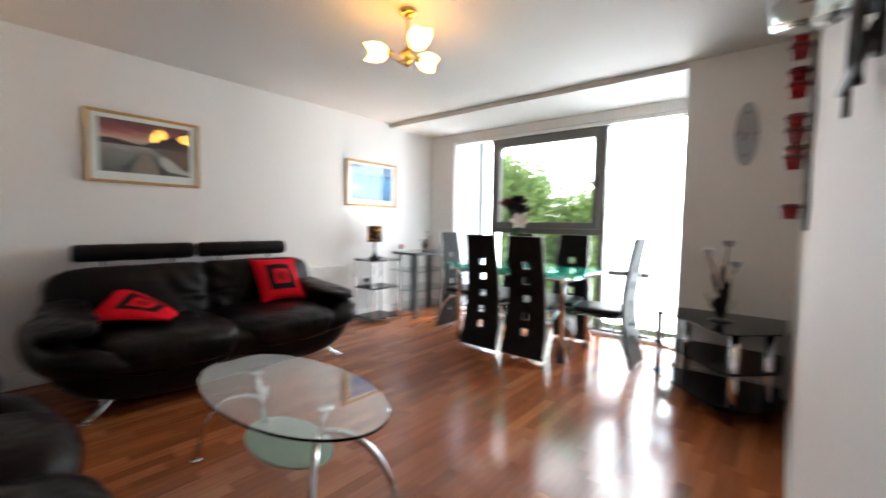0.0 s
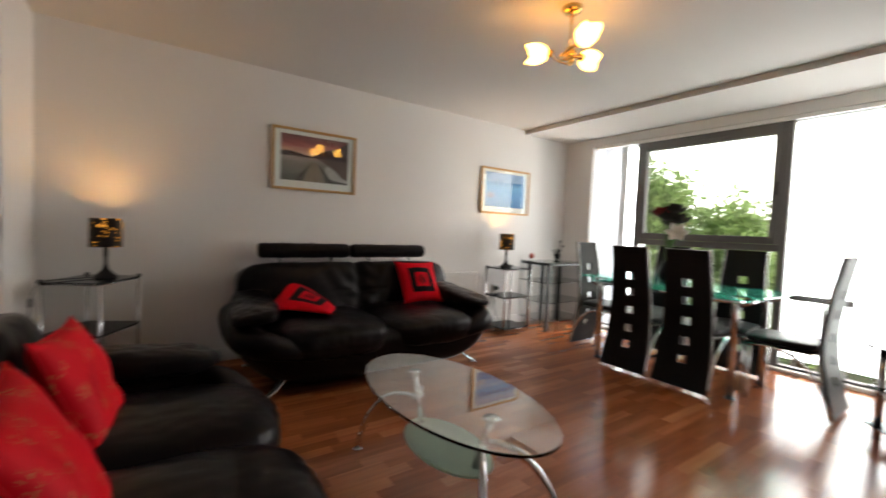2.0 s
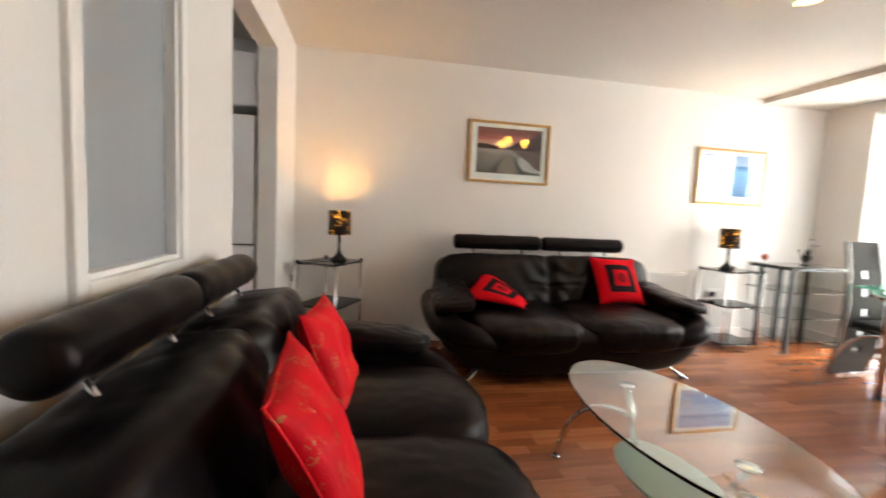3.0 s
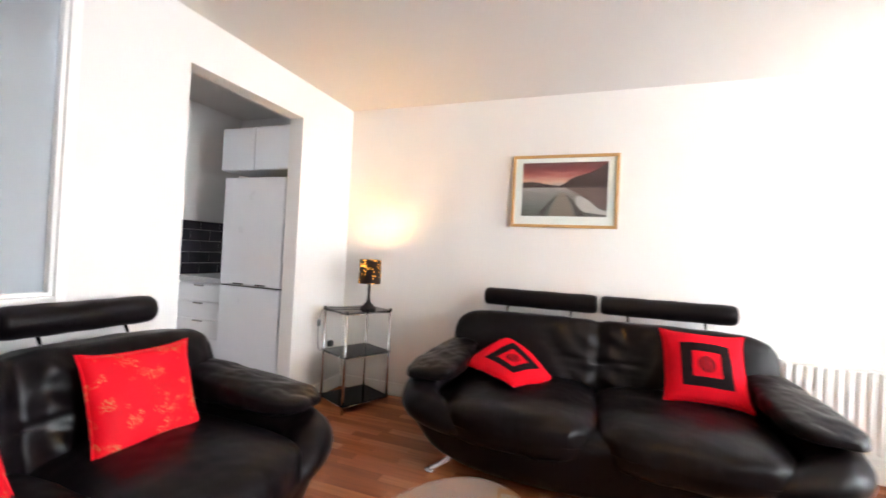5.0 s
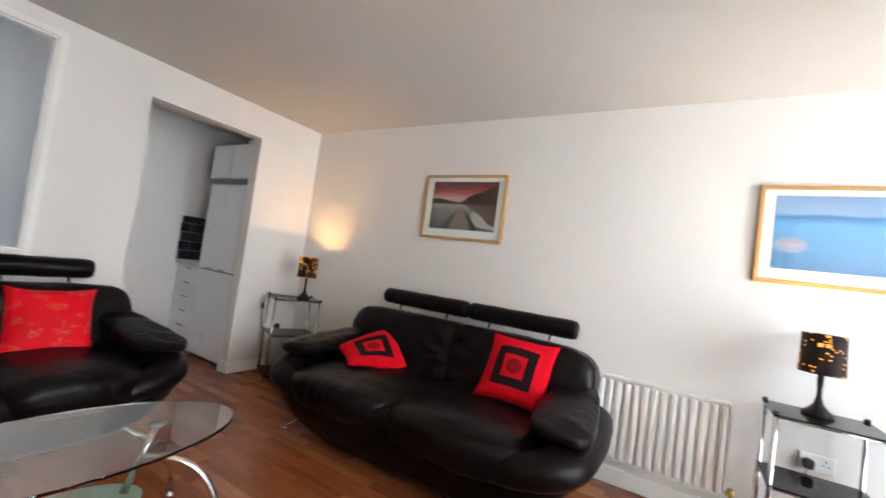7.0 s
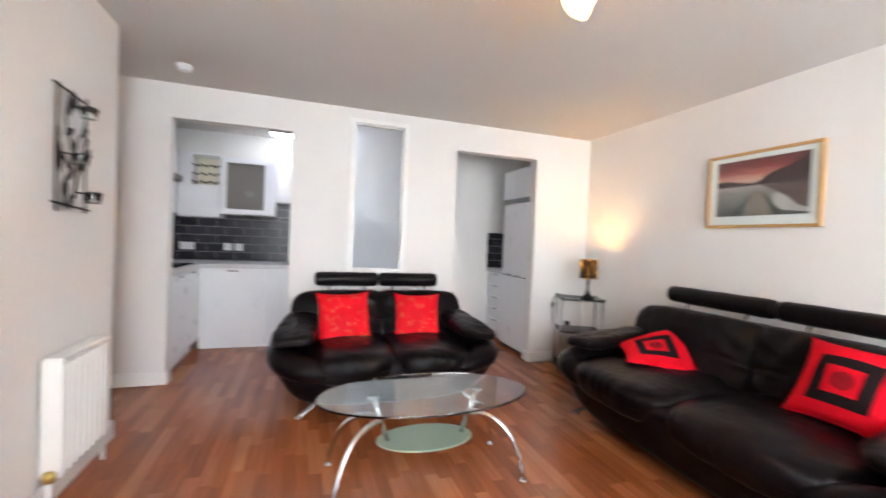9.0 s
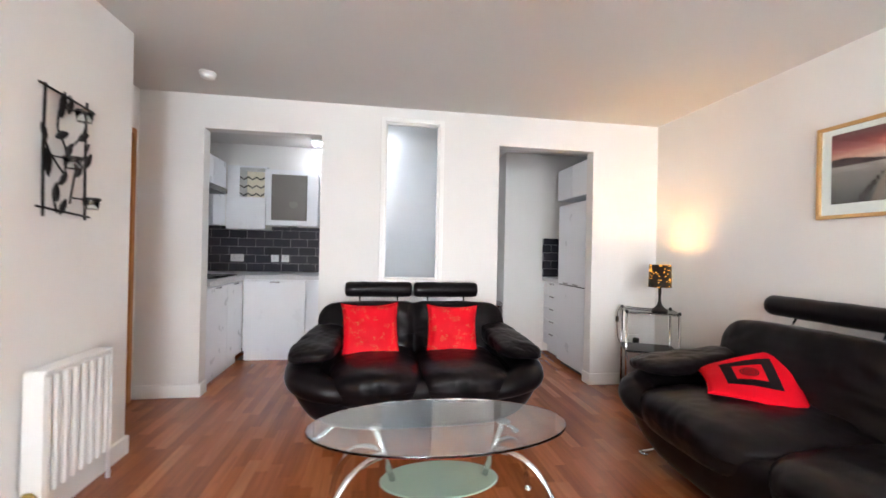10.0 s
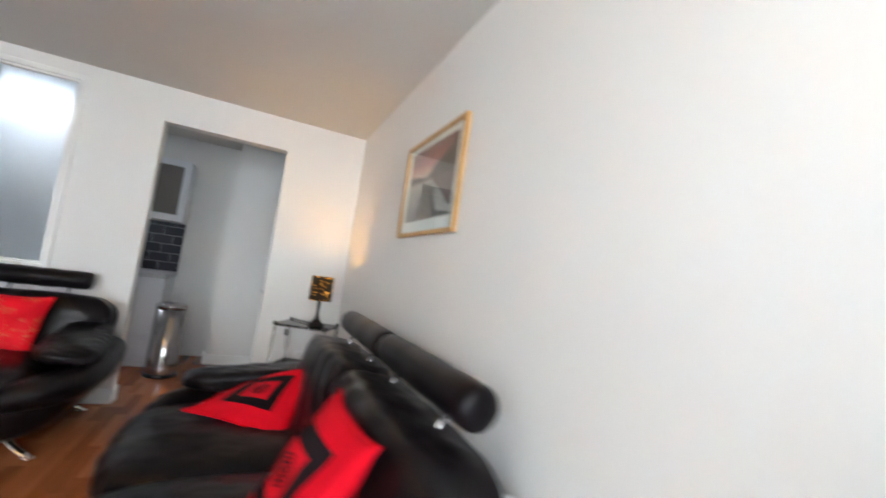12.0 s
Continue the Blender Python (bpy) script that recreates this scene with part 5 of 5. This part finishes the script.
for x in (2.56, 2.73, 2.90):
    part("baluster", tube([(x, 5.49, .0), (x, 5.49, .645)], .010, 8), M_BALCONY, rl)
solo("balcony_slab", box(.43, 3.345, 5.61, 5.75, -.2, -.02, .01), M_BALCONY, "pale rendered ledge outside the window", "ledge", kind="structure")


def tree(label, m, height, spread, seed, leaves):
    th = thing("tree", label, "tree", m, "trees outside")
    rng = random.Random(seed)
    tips = []
    tr = tube([(0, 0, 0), (.08, .02, height * .25), (-.05, .06, height * .5), (.04, 0, height * .8)], [.22, .17, .11, .04], 10)
    for k in range(16):
        a = k * 2.4 + rng.random()
        z0 = height * (.25 + .6 * k / 16)
        r = spread * (1.0 - .55 * k / 16) * (.75 + .4 * rng.random())
        p2 = (r * math.cos(a), r * math.sin(a), z0 + height * .12 + rng.random() * .8)
        pts = arc((0, 0, z0), (r * .5 * math.cos(a), r * .5 * math.sin(a), z0 + .2), p2, 6)
        add(tr, tube(pts, [.06, .05, .045, .04, .03, .02, .012], 6))
        tips += [pts[i] for i in (3, 4, 5, 6)]
    part("trunk", tr, M_BARK, th)
    verts, faces = [], []
    for i in range(leaves):
        c = tips[rng.randrange(len(tips))]
        d = Vector((rng.gauss(0, .42), rng.gauss(0, .42), rng.gauss(0, .34)))
        p = Vector(c) + d
        s = .10 + .09 * rng.random()
        q = Euler((rng.uniform(-1.0, 1.0), rng.uniform(-1.0, 1.0), rng.uniform(0, 6.28))).to_matrix()
        b = len(verts)
        for u, v, w in ((-1, 0, 0), (-.2, -.5, .12), (1, 0, -.1), (-.2, .5, .12)):
            verts.append(p + q @ Vector((u * s, v * s, w * s)))
        faces += [(b, b + 1, b + 2), (b, b + 2, b + 3)]
    me = bpy.data.meshes.new("crown")
    me.from_pydata(verts, [], faces)
    me.materials.append(M_LEAF)
    cr = new("crown", me)
    cr.parent = th
    tagged(cr, "dense bright green leaves", kind="stuff")
    return th


for x, y, h, r, sd, nl in ((-5.0, 16.5, 6.9, 1.9, 3, 9000), (-3.0, 18.5, 5.5, 1.7, 8, 7000), (-.3, 17.0, 3.7, 1.6, 12, 4500), (2.2, 18.5, 3.3, 1.7, 15, 3500),
                           (-8.4, 20.0, 6.9, 2.6, 21, 7000), (-11.4, 18.0, 6.2, 2.4, 31, 5000)):
    tree("leafy bright green tree beyond the window", pose(x, y, -3.2), h, r, sd, nl)



def far_house(m):
    """A pale block of flats across the grass, with recessed windows and a shallow roof."""
    th = thing("apartment_building", "pale rendered block of flats beyond the trees", "building", m)
    part("wall", box(-10, 10, 0, 9, 0, 6.1), M_BALCONY, th)
    part("roof", prism([(-10.4, -.4), (10.4, -.4), (10.4, 9.4), (-10.4, 9.4)], 6.1, 6.45, .05), M_ALU, th, "grey flat roof edge")
    for k in range(8):
        for z in (1.0, 3.8):
            x = -8.4 + k * 2.4
            wd = part("window", boxes((x - .62, x + .62, -.05, .0, z - .06, z), (x - .62, x + .62, -.05, .0, z + 1.3, z + 1.36), (x - .62, x - .56, -.05, .0, z, z + 1.3), (x + .56, x + .62, -.05, .0, z, z + 1.3), (x - .03, x + .03, -.05, .0, z, z + 1.3)), M_PLASTIC, th)
            part("pane", box(x - .56, x + .56, -.02, -.004, z, z + 1.3), M_FARPANE, wd)
    return th


M_FARPANE = mat("far_window_glass", (0.25, 0.28, 0.30), 0.1, var=0.1)
far_house(pose(-1.5, 46, -3.2, 0, 0, 4))


# ---- kitchen tiles ----
def tile_field(name, label, x0, x1, z0, z1, y):
    """Brick-bonded dark tiles on a wall facing +y."""
    back = new(name, mesh_of(name, box(x0, x1, y, y + .004, z0, z1), M_GROUT))
    tagged(back, label, "tiles")
    tw, thh, gap = .20, .10, .005
    full = mesh_of("tile", box(0, tw - gap, 0, .006, 0, thh - gap, .0015, 1), M_TILE)
    j, z = 0, z0 + .002
    while z < z1 - .02:
        h = min(thh - gap, z1 - z - .001)
        x = x0 - (tw / 2 if j % 2 else 0)
        while x < x1 - .01:
            a, b = max(x, x0), min(x + tw - gap, x1)
            if b - a > .02:
                if abs(b - a - (tw - gap)) < 1e-4 and abs(h - (thh - gap)) < 1e-4:
                    t = new("tile", full)
                    t.matrix_basis = pose(a, y + .0035, z)
                else:
                    t = new("tile", mesh_of("tile", box(a, b, y + .0035, y + .0095, z, z + h, .0015, 1), M_TILE))
                t.parent = back
            x += tw
        z += thh
        j += 1


tile_field("tiled_splashback", "dark slate brick-bond wall tiles above the worktop", 2.0, 4.63, .922, 1.465, -1.659)
tile_field("tiled_splashback", "dark slate brick-bond wall tiles under the boiler", 3.0, 3.335, 1.468, 1.636, -1.659)
tile_field("tiled_splashback", "dark slate brick-bond wall tiles by the bin", 1.54, 1.998, .922, 1.465, -1.659)
tile_field("tiled_splashback", "dark slate wall tiles above the drawer unit", .0, .61, .922, 1.40, -1.299)

# ---- laminate floor staves, running from the kitchen to the window ----
rng = random.Random(5)
fl = bpy.data.objects["floor"]
SW, stock = .0665, {}
rv, rf = [], []
count = 0
x = 0.0
while x < 4.63:
    xe = min(x + SW, 4.64)
    y = -1.66 - rng.random() * .4
    while y < 5.37:
        ln = rng.choice((.28, .34, .40, .46, .52))
        a, b = max(y, -1.66), min(y + ln, 5.37)
        y += ln
        if b - a < .01:
            continue
        if 1.3 < x < 3.95 and 1.25 < a < 4.1 and count < 300 and abs(b - a - ln) < 1e-6 and xe - x > SW - 1e-6:
            if ln not in stock:
                stock[ln] = mesh_of("stave", box(.0001, SW - .0001, .0001, ln - .0001, -.008, 0), M_STAVE)
            ob = new("stave", stock[ln])
            ob.matrix_basis = Matrix.Translation((x, a, 0))
            ob.parent = fl
            count += 1
        else:
            k = len(rv)
            x0, x1, y0, y1 = x + .0001, xe - .0001, a + .0001, b - .0001
            rv += [(x0, y0, -.008), (x1, y0, -.008), (x1, y1, -.008), (x0, y1, -.008), (x0, y0, 0), (x1, y0, 0), (x1, y1, 0), (x0, y1, 0)]
            rf += [(k + 4, k + 5, k + 6, k + 7), (k, k + 1, k + 5, k + 4), (k + 1, k + 2, k + 6, k + 5), (k + 2, k + 3, k + 7, k + 6), (k + 3, k, k + 4, k + 7)]
    x += SW
me = bpy.data.meshes.new("staves")
me.from_pydata(rv, [], rf)
me.materials.append(M_STAVES)
st = new("staves", me)
st.parent = fl
tagged(st, "reddish wood laminate staves", kind="stuff")
